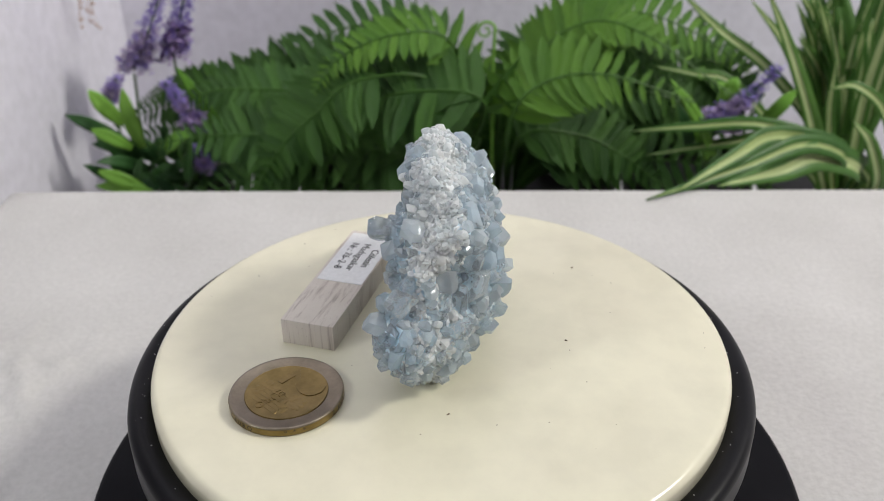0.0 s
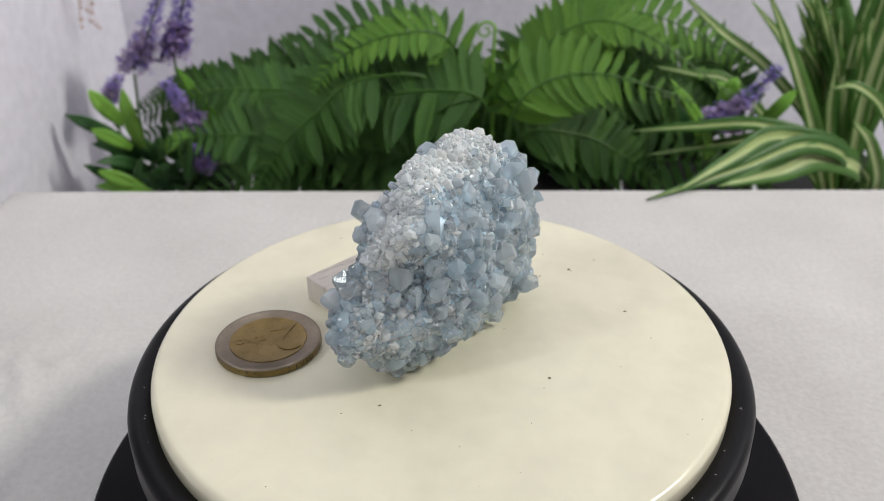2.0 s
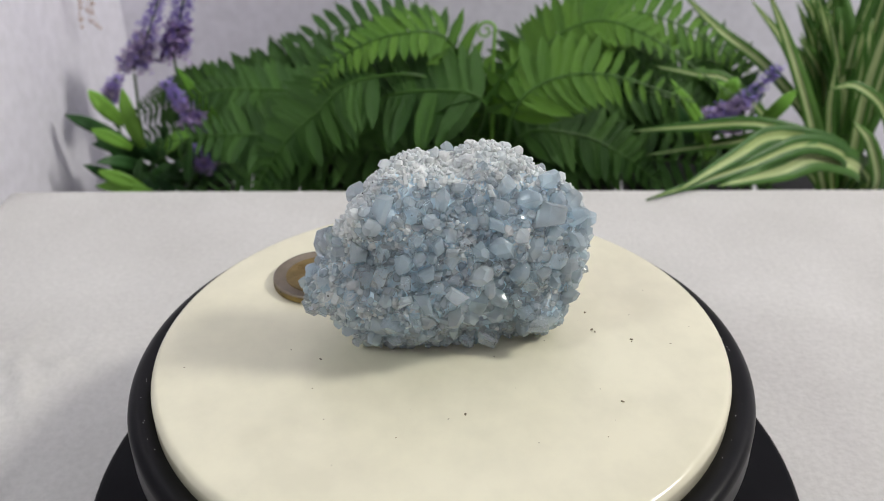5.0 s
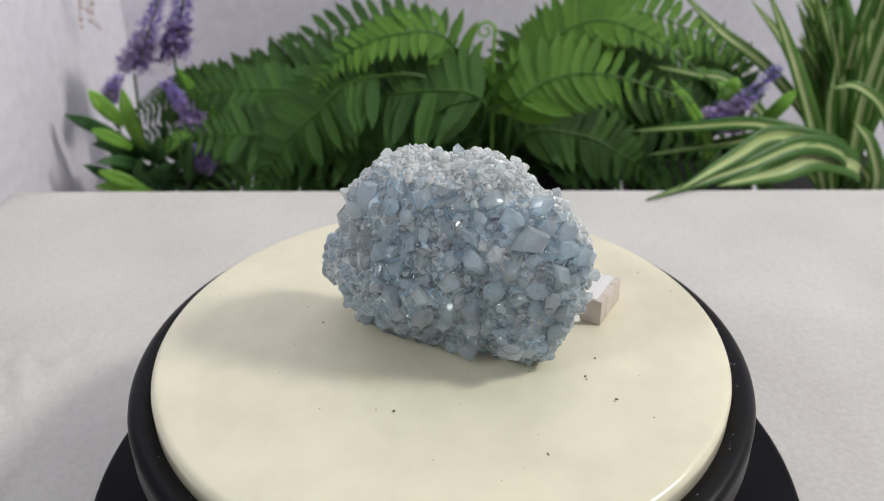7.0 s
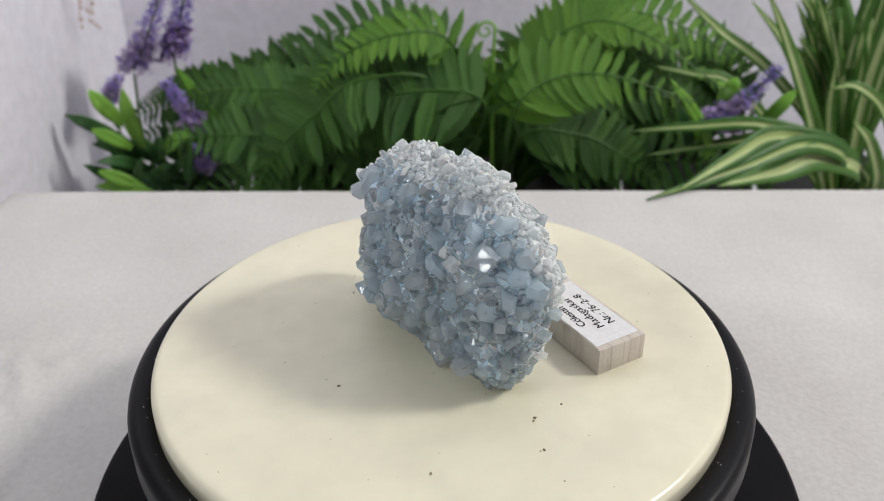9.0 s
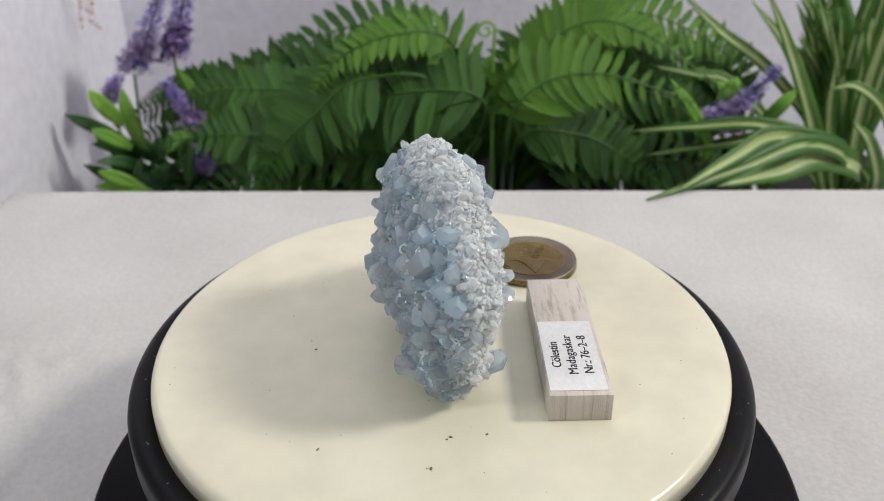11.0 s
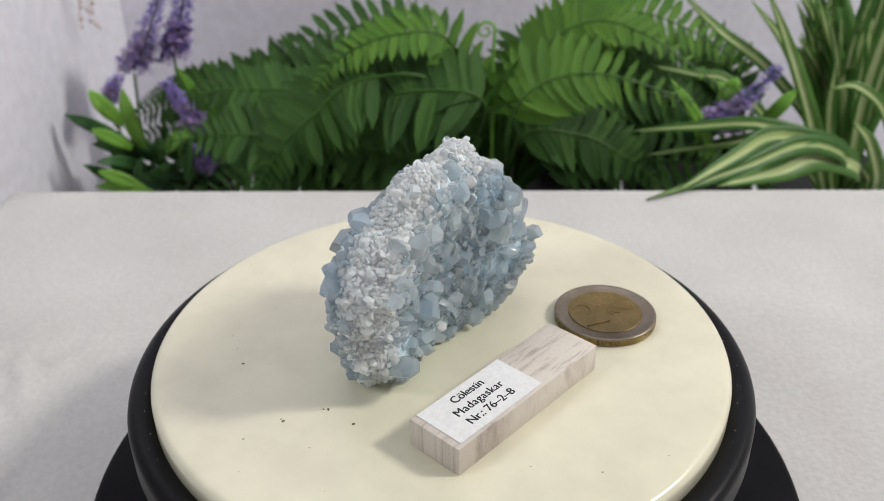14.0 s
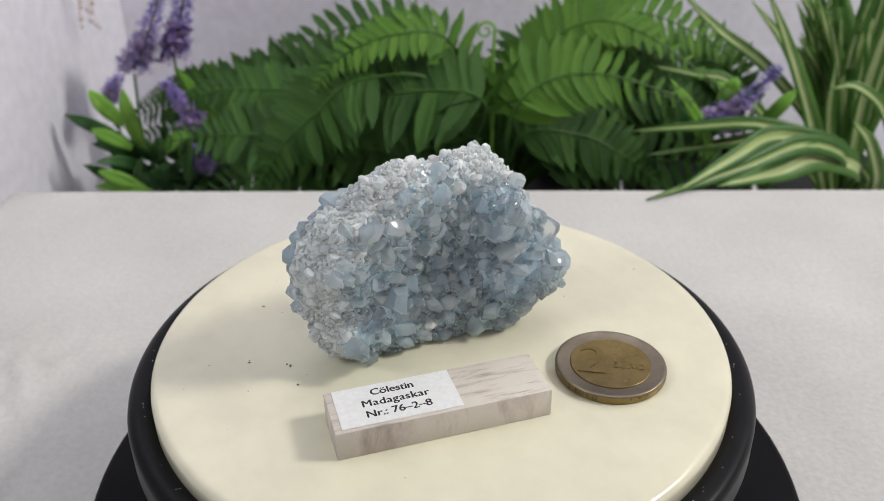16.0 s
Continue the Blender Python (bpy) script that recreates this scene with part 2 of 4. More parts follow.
# ---- the setting ----
def setting():
    tagged(part("wall_back", box((3.4, 0.1, 2.6), (0.1, 0.47, 0.35)), M["wall"]), "unseen white wall added to bounce lamp light behind the plants", "wall", kind="structure")
    tagged(part("wall_left", box((0.1, 0.26, 2.6), (-0.267, 0.29, 0.35)), M["wall"]), "short white painted wall return beside the plants", "wall", kind="structure")
    # unseen walls and ceiling, added to close the room and bounce lamp light
    tagged(part("bounce_wall_west", box((0.1, 2.3, 2.6), (-1.65, -0.73, 0.35)), M["wall"]), "unseen white wall added to bounce lamp light", "wall", kind="structure")
    tagged(part("bounce_wall_east", box((0.1, 2.3, 2.6), (1.85, -0.73, 0.35)), M["wall"]), "unseen white wall added to bounce lamp light", "wall", kind="structure")
    tagged(part("bounce_wall_south", box((3.4, 0.1, 2.6), (0.1, -1.93, 0.35)), M["wall"]), "unseen white wall added to bounce lamp light", "wall", kind="structure")
    tagged(part("floor", box((3.8, 2.6, 0.1), (0.1, -0.73, -1.0)), M["floor"]), "plain grey floor", "floor", kind="structure")
    tagged(part("ceiling", box((3.8, 2.6, 0.1), (0.1, -0.73, 1.71)), M["wall"]), "unseen white ceiling added to bounce lamp light", "ceiling", kind="structure")


def desk():
    d = thing("desk", (0.342, -0.05, -0.95), "white laminate desk with straight legs against the wall", "desk")
    part("desktop", box((1.114, 0.93, 0.03), (0, 0, 0.785), 0.003), M["desk"], d)
    for x in (-0.52, 0.52):
        for y in (-0.4, 0.4):
            part("leg", box((0.05, 0.05, 0.77), (x, y, 0.385), 0.003), M["desk"], d)


def cloth_height(x, y):
    """Slack folds of the cloth, stronger to the front left."""
    a = max(0.0, min(1.0, (-0.085 - x) / 0.06)) * max(0.0, min(1.0, (0.09 - y) / 0.10))
    u, v = x * 58 + y * 24, y * 36 - x * 16
    ridge = 1 - abs(noise.noise(Vector((u, v, 0.3)))) * 2.2
    fine = 1 - abs(noise.noise(Vector((u * 2.3, v * 2.1, 4.0)))) * 2.2
    n = 0.55 * max(0.0, ridge) ** 2 + 0.25 * max(0.0, fine) ** 2
    crease = math.exp(-((x + 0.178 + 0.25 * (y + 0.02)) / 0.010) ** 2) * math.exp(-((y + 0.04) / 0.05) ** 2)
    return 0.0005 * noise.noise(Vector((x * 9, y * 9, 1.7))) + 0.00022 * noise.noise(Vector((x * 60, y * 60, 9))) + a * (0.013 * n + 0.008 * crease)


def draped_cloth():
    x0, x1, y0, y1, r = -0.210, 0.55, -0.40, 0.192, 0.006
    bm = bmesh.new()
    fall = 0.088

    def coords(a, b, n):
        inner = [a + r + (b - a - 2 * r) * i / n for i in range(n + 1)]
        arc = [r * (math.pi / 2) * k / 6 for k in range(1, 7)]
        drop = [arc[-1] + fall * k / 6 for k in range(1, 7)]
        steps = arc + drop
        return [(inner[0], s) for s in reversed(steps)] + [(q, 0.0) for q in inner] + [(inner[-1], s) for s in steps]

    def bent(s):
        if s <= r * math.pi / 2:
            return r * math.sin(s / r), -r * (1 - math.cos(s / r))
        return r + 0.03 * (s - r * math.pi / 2), -r - (s - r * math.pi / 2)

    cx, cy = coords(x0, x1, 300), coords(y0, y1, 240)
    grid = []
    mx, my = (x0 + x1) / 2, (y0 + y1) / 2
    for px, sx in cx:
        row = []
        for py, sy in cy:
            s = math.hypot(sx, sy)
            if s > 0:
                out, down = bent(min(s, r * math.pi / 2 + fall))
                dx, dy = sx / s * (1 if px > mx else -1), sy / s * (1 if py > my else -1)
                wave = 0.003 * noise.noise(Vector((px * 25, py * 25, 0))) * min(1, -down / 0.03)
                co = (px + dx * (out + wave), py + dy * (out + wave), down + cloth_height(px, py) * max(0, 1 + down / r))
            else:
                co = (px, py, cloth_height(px, py))
            row.append(bm.verts.new(co))
        grid.append(row)
    for i in range(len(cx) - 1):
        for j in range(len(cy) - 1):
            bm.faces.new((grid[i][j], grid[i + 1][j], grid[i + 1][j + 1], grid[i][j + 1]))
    mesh = bpy.data.meshes.new("table_cloth")
    for f in bm.faces:
        f.smooth = True
    bm.to_mesh(mesh)
    bm.free()
    ob = link_mesh("table_cloth", mesh, M["cloth"])
    ob.location = (0, 0, TABLE_Z - 0.0006)
    ob.rotation_euler = (0, 0, radians(-1.3))
    ob.modifiers.new("thickness", "SOLIDIFY").thickness = 0.0012
    tagged(ob, "pale grey felt cloth draped over a low plinth, creased", "cloth")
    plinth = part("plinth", box((x1 - x0 - 0.006, y1 - y0 - 0.006, 0.088), ((x0 + x1) / 2, (y0 + y1) / 2, -0.101), 0.008, 3), M["desk"])
    plinth.rotation_euler = (0, 0, radians(-1.3))
    tagged(plinth, "low white plinth under a felt cloth", "plinth")


# ---- the turntable ----
def turntable():
    t = thing("turntable", (0, 0, TABLE_Z), "motorised display turntable with cream platter and black rubber rim", "turntable")
    up = -TABLE_Z
    base = part("base", lathe([(0, 0), (0.0938, 0)] + fillet(0.0923, 0.0045, 0.0020, -20, 90) + [(0.060, 0.0080), (0, 0.0080)]), M["base"], t, "flat round black plastic foot")
    base.location.x = 0.0007
    part("neck", lathe([(0.050, 0.0078), (0.0715, 0.0078), (0.0722, 0.014), (0.0735, 0.022), (0.0745, 0.030), (0.0749, 0.0330), (0.0746, 0.0336), (0.05, 0.0336)]), M["chrome"], t, "chromed tapering neck")
    for k, (r, z) in enumerate(((0.0722, 0.0155), (0.0731, 0.0205), (0.0738, 0.0250), (0.0743, 0.0295))):
        part("groove_ring", lathe([(r, z - 0.0011)] + fillet(r, z, 0.0009, -80, 80, 4) + [(r, z + 0.0011)]), M["base"], t, "black ring round the neck")
    # the parts that turn
    platter = part("platter", lathe([(0, up), (0.0640, up), (0.0672, up - 0.0001)] + fillet(0.0685, up - 0.0022, 0.0020, 85, -10, 8) + [(0.0705, up - 0.006), (0.069, up - 0.008), (0, up - 0.008)], 192), M["plate"], t, "glossy cream plastic platter")
    part("rim", lathe([(0.0700, up - 0.0150), (0.0700, up - 0.0062), (0.0712, up - 0.0050)] + fillet(0.0739, up - 0.0072, 0.0027, 110, 10, 8) + fillet(0.0749, up - 0.0125, 0.0017, 15, -70, 5) + [(0.0715, up - 0.0158), (0.0700, up - 0.0150)], 192), M["black"], platter, "black rubber rim")
    part("chrome_band", lathe([(0.0700, up - 0.0163)] + fillet(0.0742, up - 0.0155, 0.0009, -80, 80, 4) + [(0.0700, up - 0.0150)], 192), M["chrome"], platter, "thin chrome band")
    rng = random.Random(17)
    dust = bmesh.new()
    for _ in range(70):
        a, r = rng.uniform(0, 6.28), rng.uniform(0.0716, 0.0745)
        bmesh.ops.create_icosphere(dust, subdivisions=1, radius=1.0, matrix=Matrix.Translation((r * math.cos(a), r * math.sin(a), up - 0.0046)) @ Matrix.Rotation(rng.uniform(0, 3), 4, "Z") @ Matrix.Diagonal((rng.uniform(0.00008, 0.00025), 0.00007, 0.00005, 1)))
    tagged(part("dust", dust, M["paper"], platter, "pale dust flecks"), kind="stuff")
    return platter


# ---- the mineral specimen ----
# lumps of the specimen: place, half sizes (mm) and turn
LUMPS = ((1.6, -13.1, 15.6, 6.1, 14.9, 8.6, -47.0), (4.8, 23.7, 8.0, 8.3, 5.2, 4.1, -5.7), (2.0, 5.7, 17.4, 5.7, 20.8, 20.0, -9.5),
         (1.9, 23.1, 23.4, 6.6, 8.9, 14.6, -7.5), (-2.7, -12.1, 32.4, 10.5, 7.7, 8.3, -8.6), (-0.7, -1.4, 23.5, 10.1, 15.0, 11.2, -9.2),
         (4.4, 6.5, 23.0, 6.1, 19.0, 16.0, -3.3), (0.6, 2.3, 39.3, 5.4, 20.2, 5.1, 10.9), (0.1, 1.3, 22.7, 9.4, 17.8, 11.6, -5.8),
         (-4.5, -13.4, 15.4, 6.5, 10.3, 15.5, 6.0), (-1.0, -6.3, 45.3, 3.5, 7.6, 3.4, 25.7), (-8.8, -22.7, 15.2, 9.0, 5.3, 6.1, 99.2),
         (2.8, 22.2, 28.7, 6.8, 11.0, 7.1, 19.0), (-1.5, 9.8, 45.1, 4.5, 8.3, 5.1, -3.4))
# hollows in its two faces: place, half sizes (mm), depth
HOLLOWS = ((-10.5, 7.0, 15.0, 9.0, 17.0, 9.0, 8.0), (-11.5, 4.0, 26.0, 9.0, 15.0, 8.5, 7.0), (-13.0, 16.0, 20.0, 8.0, 10.0, 8.0, 4.0), (9.0, -22.0, 27.0, 9.0, 8.0, 7.0, 3.2), (-12.5, -7.0, 23.0, 7.0, 7.0, 6.0, 3.0))
CORE = Vector((1.0, 3.0, 22.0))


def lump_field(p):
    total = np.zeros(len(p))
    for x, y, z, a, b, c, turn in LUMPS:
        d = p - np.array((x, y, z))
        ca, sa = math.cos(radians(turn)), math.sin(radians(turn))
        q = ((d[:, 0] * ca + d[:, 1] * sa) / a) ** 2 + ((d[:, 1] * ca - d[:, 0] * sa) / b) ** 2 + (d[:, 2] / c) ** 2
        total += np.exp(1 - q)
    for x, y, z, a, b, c, depth in HOLLOWS:
        d = p - np.array((x, y, z))
        total -= depth * np.exp(-((d[:, 0] / a) ** 2 + (d[:, 1] / b) ** 2 + (d[:, 2] / c) ** 2))
    return total


def slope(x, y, z):
    """The way out of the specimen at a point."""
    e = 0.5
    q = lump_field(np.array([(x - e, y, z), (x + e, y, z), (x, y - e, z), (x, y + e, z), (x, y, z - e), (x, y, z + e)]))
    return Vector((q[0] - q[1], q[2] - q[3], q[4] - q[5])).normalized()


def crystal_mesh(seed, blocky, worn=0.0):
    """A short prism with a faceted point, radius and height about 1."""
    rng = random.Random(seed)
    bm = bmesh.new()
    n = rng.choice((4, 5, 6, 6)) if not blocky else 4
    flat = rng.uniform(0.6, 0.95)
    spin = rng.uniform(0, 6)
    ang = [spin + 2 * math.pi * (i + rng.uniform(-0.22, 0.22)) / n for i in range(n)]
    low = [bm.verts.new((0.72 * math.cos(a), 0.72 * flat * math.sin(a), -0.9)) for a in ang]
    tops = [rng.uniform(0.30, 0.62) + (0.25 if blocky else 0) for _ in ang]
    mid = [bm.verts.new((math.cos(a) * rng.uniform(0.9, 1.08), flat * math.sin(a) * rng.uniform(0.9, 1.08), h)) for a, h in zip(ang, tops)]
    cap = rng.uniform(0.26, 0.55) if not blocky else 0.74
    ox, oy, oz = rng.uniform(-0.2, 0.2), rng.uniform(-0.2, 0.2), rng.uniform(0.85, 1.15)
    top = [bm.verts.new((ox + cap * math.cos(a), oy + cap * flat * math.sin(a), oz + rng.uniform(-0.05, 0.05))) for a in ang]
    for a, b in ((low, mid), (mid, top)):
        for i in range(n):
            j = (i + 1) % n
            bm.faces.new((a[i], a[j], b[j], b[i]))
    bm.faces.new(top)
    bm.faces.new(low[::-1])
    bmesh.ops.recalc_face_normals(bm, faces=bm.faces)
    if worn:
        edges = [e for e in bm.edges if min(v.co.z for v in e.verts) > -0.8]
        bmesh.ops.bevel(bm, geom=edges, offset=worn, segments=2, affect="EDGES", profile=0.5, clamp_overlap=True)
    bmesh.ops.triangulate(bm, faces=[f for f in bm.faces if len(f.verts) > 4])
    mesh = bpy.data.meshes.new("crystal")
    bm.to_mesh(mesh)
    bm.free()
    return mesh


def is_white(p, rng):
    """The pale rind runs along the specimen's edge, from its top down one end."""
    side = (p.x - (0.0 if p.y > -5 else -1.0)) / 7.0
    out = math.hypot((p.y - 3) / 34, (p.z - 20) / 29)
    lean = 1.0 if (p.z > 30 or p.y > 24) else (0.55 if p.y < -20 else 0.0)
    patch = max(0.0, min(1.0, (noise.noise(p * 0.10 + Vector((3, 1, 7))) - 0.10) * 3.5)) * (0.4 if p.x > 0 else 0.15)
    return rng.random() < max(patch, lean * max(0.0, 1.15 - side * side) * max(0.0, min(1.0, (out - 0.55) / 0.3)))


def specimen():
    rng = random.Random(7)
    top = thing("celestine_specimen", (0, 0, 0), "pale blue celestine cluster with white rind standing on a platter", "mineral")
    bm = bmesh.new()
    bmesh.ops.create_icosphere(bm, subdivisions=6, radius=1.0)
    ways = np.array([v.co[:] for v in bm.verts])
    reach = np.zeros(len(ways))
    for s in np.arange(2.0, 60.0, 0.4):
        inside = lump_field(np.array(CORE) + ways * s) > 1.02
        reach[inside] = s
    for v, w, s in zip(bm.verts, ways, reach):
        q = CORE + Vector(w) * (s - 1.1)
        q += Vector(w) * (1.7 * noise.noise(q * 0.13) + 1.0 * noise.noise(q * 0.33) + 0.5 * noise.noise(q * 0.8))
        q.z = max(q.z, 0.35 + 0.25 * noise.noise(q * 0.4))
        v.co = q
    bmesh.ops.smooth_vert(bm, verts=bm.verts, factor=0.5, use_axis_x=True, use_axis_y=True, use_axis_z=True)
    bm.faces.ensure_lookup_table()
    bm.normal_update()
    areas = np.array([f.calc_area() for f in bm.faces])
    spots = np.array([f.calc_center_median()[:] for f in bm.faces])
    normals = np.array([f.normal[:] for f in bm.faces])
    shapes = [crystal_mesh(k, False) for k in range(9)] + [crystal_mesh(40 + k, True) for k in range(3)]
    mats = {False: M["blue"], True: M["white"]}
    variants = {}
    worn = [crystal_mesh(k, False, 0.04) for k in range(9)] + [crystal_mesh(40 + k, True, 0.06) for k in range(3)]
    for k, mesh in enumerate(worn):
        for w in (False, True):
            twin = mesh.copy()
            twin.materials.append(mats[w])
            for f in twin.polygons:
                f.use_smooth = True
            twin.set_sharp_from_angle(angle=radians(22))
            variants[k, w] = twin
    order = np.random.RandomState(3).choice(len(areas), 18000, p=areas / areas.sum())
    taken, radii = [], []

    def free(p, r, near):
        if not taken:
            return True
        d = np.linalg.norm(np.array(taken) - p, axis=1)
        return bool(np.all(d > near * (np.array(radii) + r)))

    def placed(p, n, r, tall, wild):
        z = Vector(n)
        z = (z + Vector((rng.gauss(0, wild), rng.gauss(0, wild), rng.gauss(0, wild)))).normalized()
        m = z.to_track_quat("Z", "Y").to_matrix().to_4x4() @ Matrix.Rotation(rng.uniform(0, 6.28), 4, "Z") @ Matrix.Diagonal((r, r * rng.uniform(0.75, 1.1), r * tall, 1))
        return Matrix.Translation(p) @ m

    def lowest(m, mesh):
        return min((m @ v.co).z for v in mesh.vertices)

    def crystal(m, k, white, label=""):
        ob = new("crystal", variants[k, white])
        ob.parent = top
        ob.matrix_local = Matrix.Scale(0.001, 4) @ m
        if label:
            tagged(ob, label)

    # the large crystals that stand out
    for x, y, z, r, k in ((15.0, 19.6, 8.2, 3.3, 9), (11.0, 22.2, 35.6, 4.9, 11), (11.8, 23.0, 6.6, 3.9, 10), (-6.1, 21.6, 38.6, 4.0, 4), (11.4, 30.8, 17.6, 2.6, 2),
                          (-13.4, -11.2, 36.3, 3.5, 9), (10.6, 30.0, 12.0, 3.3, 1), (-5.0, 26.0, 9.4, 3.4, 5), (-2.6, -28.0, 18.9, 3.2, 7), (6.8, -14.0, 40.4, 4.2, 9),
                          (12.0, 19.5, 28.5, 4.0, 3), (-3.8, 7.6, 47.6, 2.8, 0), (2.1, 14.2, 47.6, 2.8, 8), (-6.8, -12.4, 19.0, 3.0, 6), (14.5, -8.3, 19.7, 3.8, 2)):
        way = Vector((slope(x, y, z)))
        m = placed(Vector((x, y, z)) - way * 0.55 * r, way, r, 0.95, 0.08)
        lift = max(0.0, 0.15 - lowest(m, shapes[k]))
        crystal(Matrix.Translation((0, 0, lift)) @ m, k, False, "large clear blue crystal")
        taken.append((x, y, z)), radii.append(r * 0.9)
    big = 0
    for i in order:
        if big >= 300:
            break
        p, n = spots[i], normals[i]
        if n[2] < -0.75 or p[2] < 2.0:
            continue
        white = is_white(Vector(p), rng)
        if white and rng.random() < 0.8:
            continue
        r = rng.uniform(1.3, 2.0) if white else min(4.2, rng.lognormvariate(0.94, 0.24) * (0.95 + 0.55 * noise.noise(Vector(p) * 0.11)))
        if not free(p, r, 0.64):
            continue
        k = rng.randrange(12)
        m = placed(Vector(p) - Vector(n) * 0.02 * r, n, r, rng.uniform(0.8, 1.25), 0.28)
        if lowest(m, shapes[k]) < 0.2:
            continue
        crystal(m, k, white)
        taken.append(tuple(p)), radii.append(r)
        big += 1
    # the small ones between them, joined
    data = {False: ([], []), True: ([], [])}
    count = 0
    for i in order[::-1]:
        if count >= 3000:
            break
        p, n = spots[i], normals[i]
        if n[2] < -0.9 and p[2] < 1.0:
            continue
        white = is_white(Vector(p), rng)
        r = rng.uniform(0.6, 1.1) if white else rng.uniform(1.0, 1.8)
        if not free(p, r, 0.46 if white else 0.52):
            continue
        k = rng.randrange(12)
        m = placed(Vector(p) - Vector(n) * 0.05 * r, n, r, rng.uniform(0.7, 1.2), 0.4)
        if lowest(m, shapes[k]) < 0.05:
            continue
        vs, fs = data[white]
        base = len(vs)
        vs.extend((m @ v.co * 0.001)[:] for v in shapes[k].vertices)
        fs.extend(tuple(base + q for q in f.vertices) for f in shapes[k].polygons)
        taken.append(tuple(p)), radii.append(r * 0.8)
        count += 1
    for w, (vs, fs) in data.items():
        mesh = bpy.data.meshes.new("crystal_druse")
        mesh.from_pydata(vs, [], fs)
        mesh.update()
        ob = link_mesh("white_rind" if w else "crystal_druse", mesh, M["white_small" if w else "blue_small"], top, "white sugary rind" if w else "")
        tagged(ob, kind="stuff")
    # dark specks caught among the crystals
    bs = bmesh.new()
    for i in order[:60]:
        p, n = spots[i], normals[i]
        if p[2] > 3:
            bmesh.ops.create_icosphere(bs, subdivisions=1, radius=rng.uniform(0.12, 0.24), matrix=Matrix.Translation(Vector(p) + Vector(n) * rng.uniform(0.7, 1.3)))
    bmesh.ops.scale(bs, vec=(0.001,) * 3, verts=bs.verts)
    tagged(part("dark_specks", bs, M["ink"], top, "dark mineral specks"), kind="stuff")
    bmesh.ops.scale(bm, vec=(0.001,) * 3, verts=bm.verts)
    pale = random.Random(2)
    for f in bm.faces:
        if is_white(f.calc_center_median() * 1000, pale):
            f.material_index = 1
    part("core", bm, [M["stone_core"], M["rind_core"]], top, "blue-grey crystalline body")
    for mesh in shapes + worn:
        bpy.data.meshes.remove(mesh)
    return top


# ---- the label block and the coin ----
def label_block():
    b = thing("label_block", (-0.0256, 0.0181, 0), "pale travertine stone block with a printed white paper label", "label block", turn=-107.2)
    bm = bmesh.new()
    bmesh.ops.create_cube(bm, size=1.0)
    bmesh.ops.scale(bm, vec=(0.0476, 0.0139, 0.0070), verts=bm.verts)
    bmesh.ops.translate(bm, vec=(0, 0, 0.0035), verts=bm.verts)
    bmesh.ops.bevel(bm, geom=list(bm.edges), offset=0.00025, segments=2, affect="EDGES", profile=0.5)
    part("block", bm, M["travertine"], b, "")
    paper = part("paper_label", box((0.0262, 0.0126, 0.00016), (-0.0091, 0.0003, 0.00710), 0.00004, 1), M["paper"], b, "white paper label with three printed lines")
    for text, y, wide in (("Cölestin", 0.0036, 0.96), ("Madagaskar", 0.0002, 1.06), ("Nr.: 76–2–8", -0.0033, 0.98)):
        lettering("printed_line", text, 0.0030, paper, M["ink"], (-0.0093, y + 0.0003, 0.00720), extrude=0.00001, spacing=wide, bold=0.00007)
    return b


def star_bm(bm, at, r, spin, h=0.00006):
    pts = []
    for i in range(10):
        a = spin + math.pi * i / 5
        q = r if i % 2 == 0 else r * 0.42
        pts.append(bm.verts.new((at[0] + q * math.cos(a), at[1] + q * math.sin(a), at[2])))
    f = bm.faces.new(pts)
    ext = bmesh.ops.extrude_face_region(bm, geom=[f])
    bmesh.ops.translate(bm, vec=(0, 0, h), verts=[v for v in ext["geom"] if isinstance(v, bmesh.types.BMVert)])


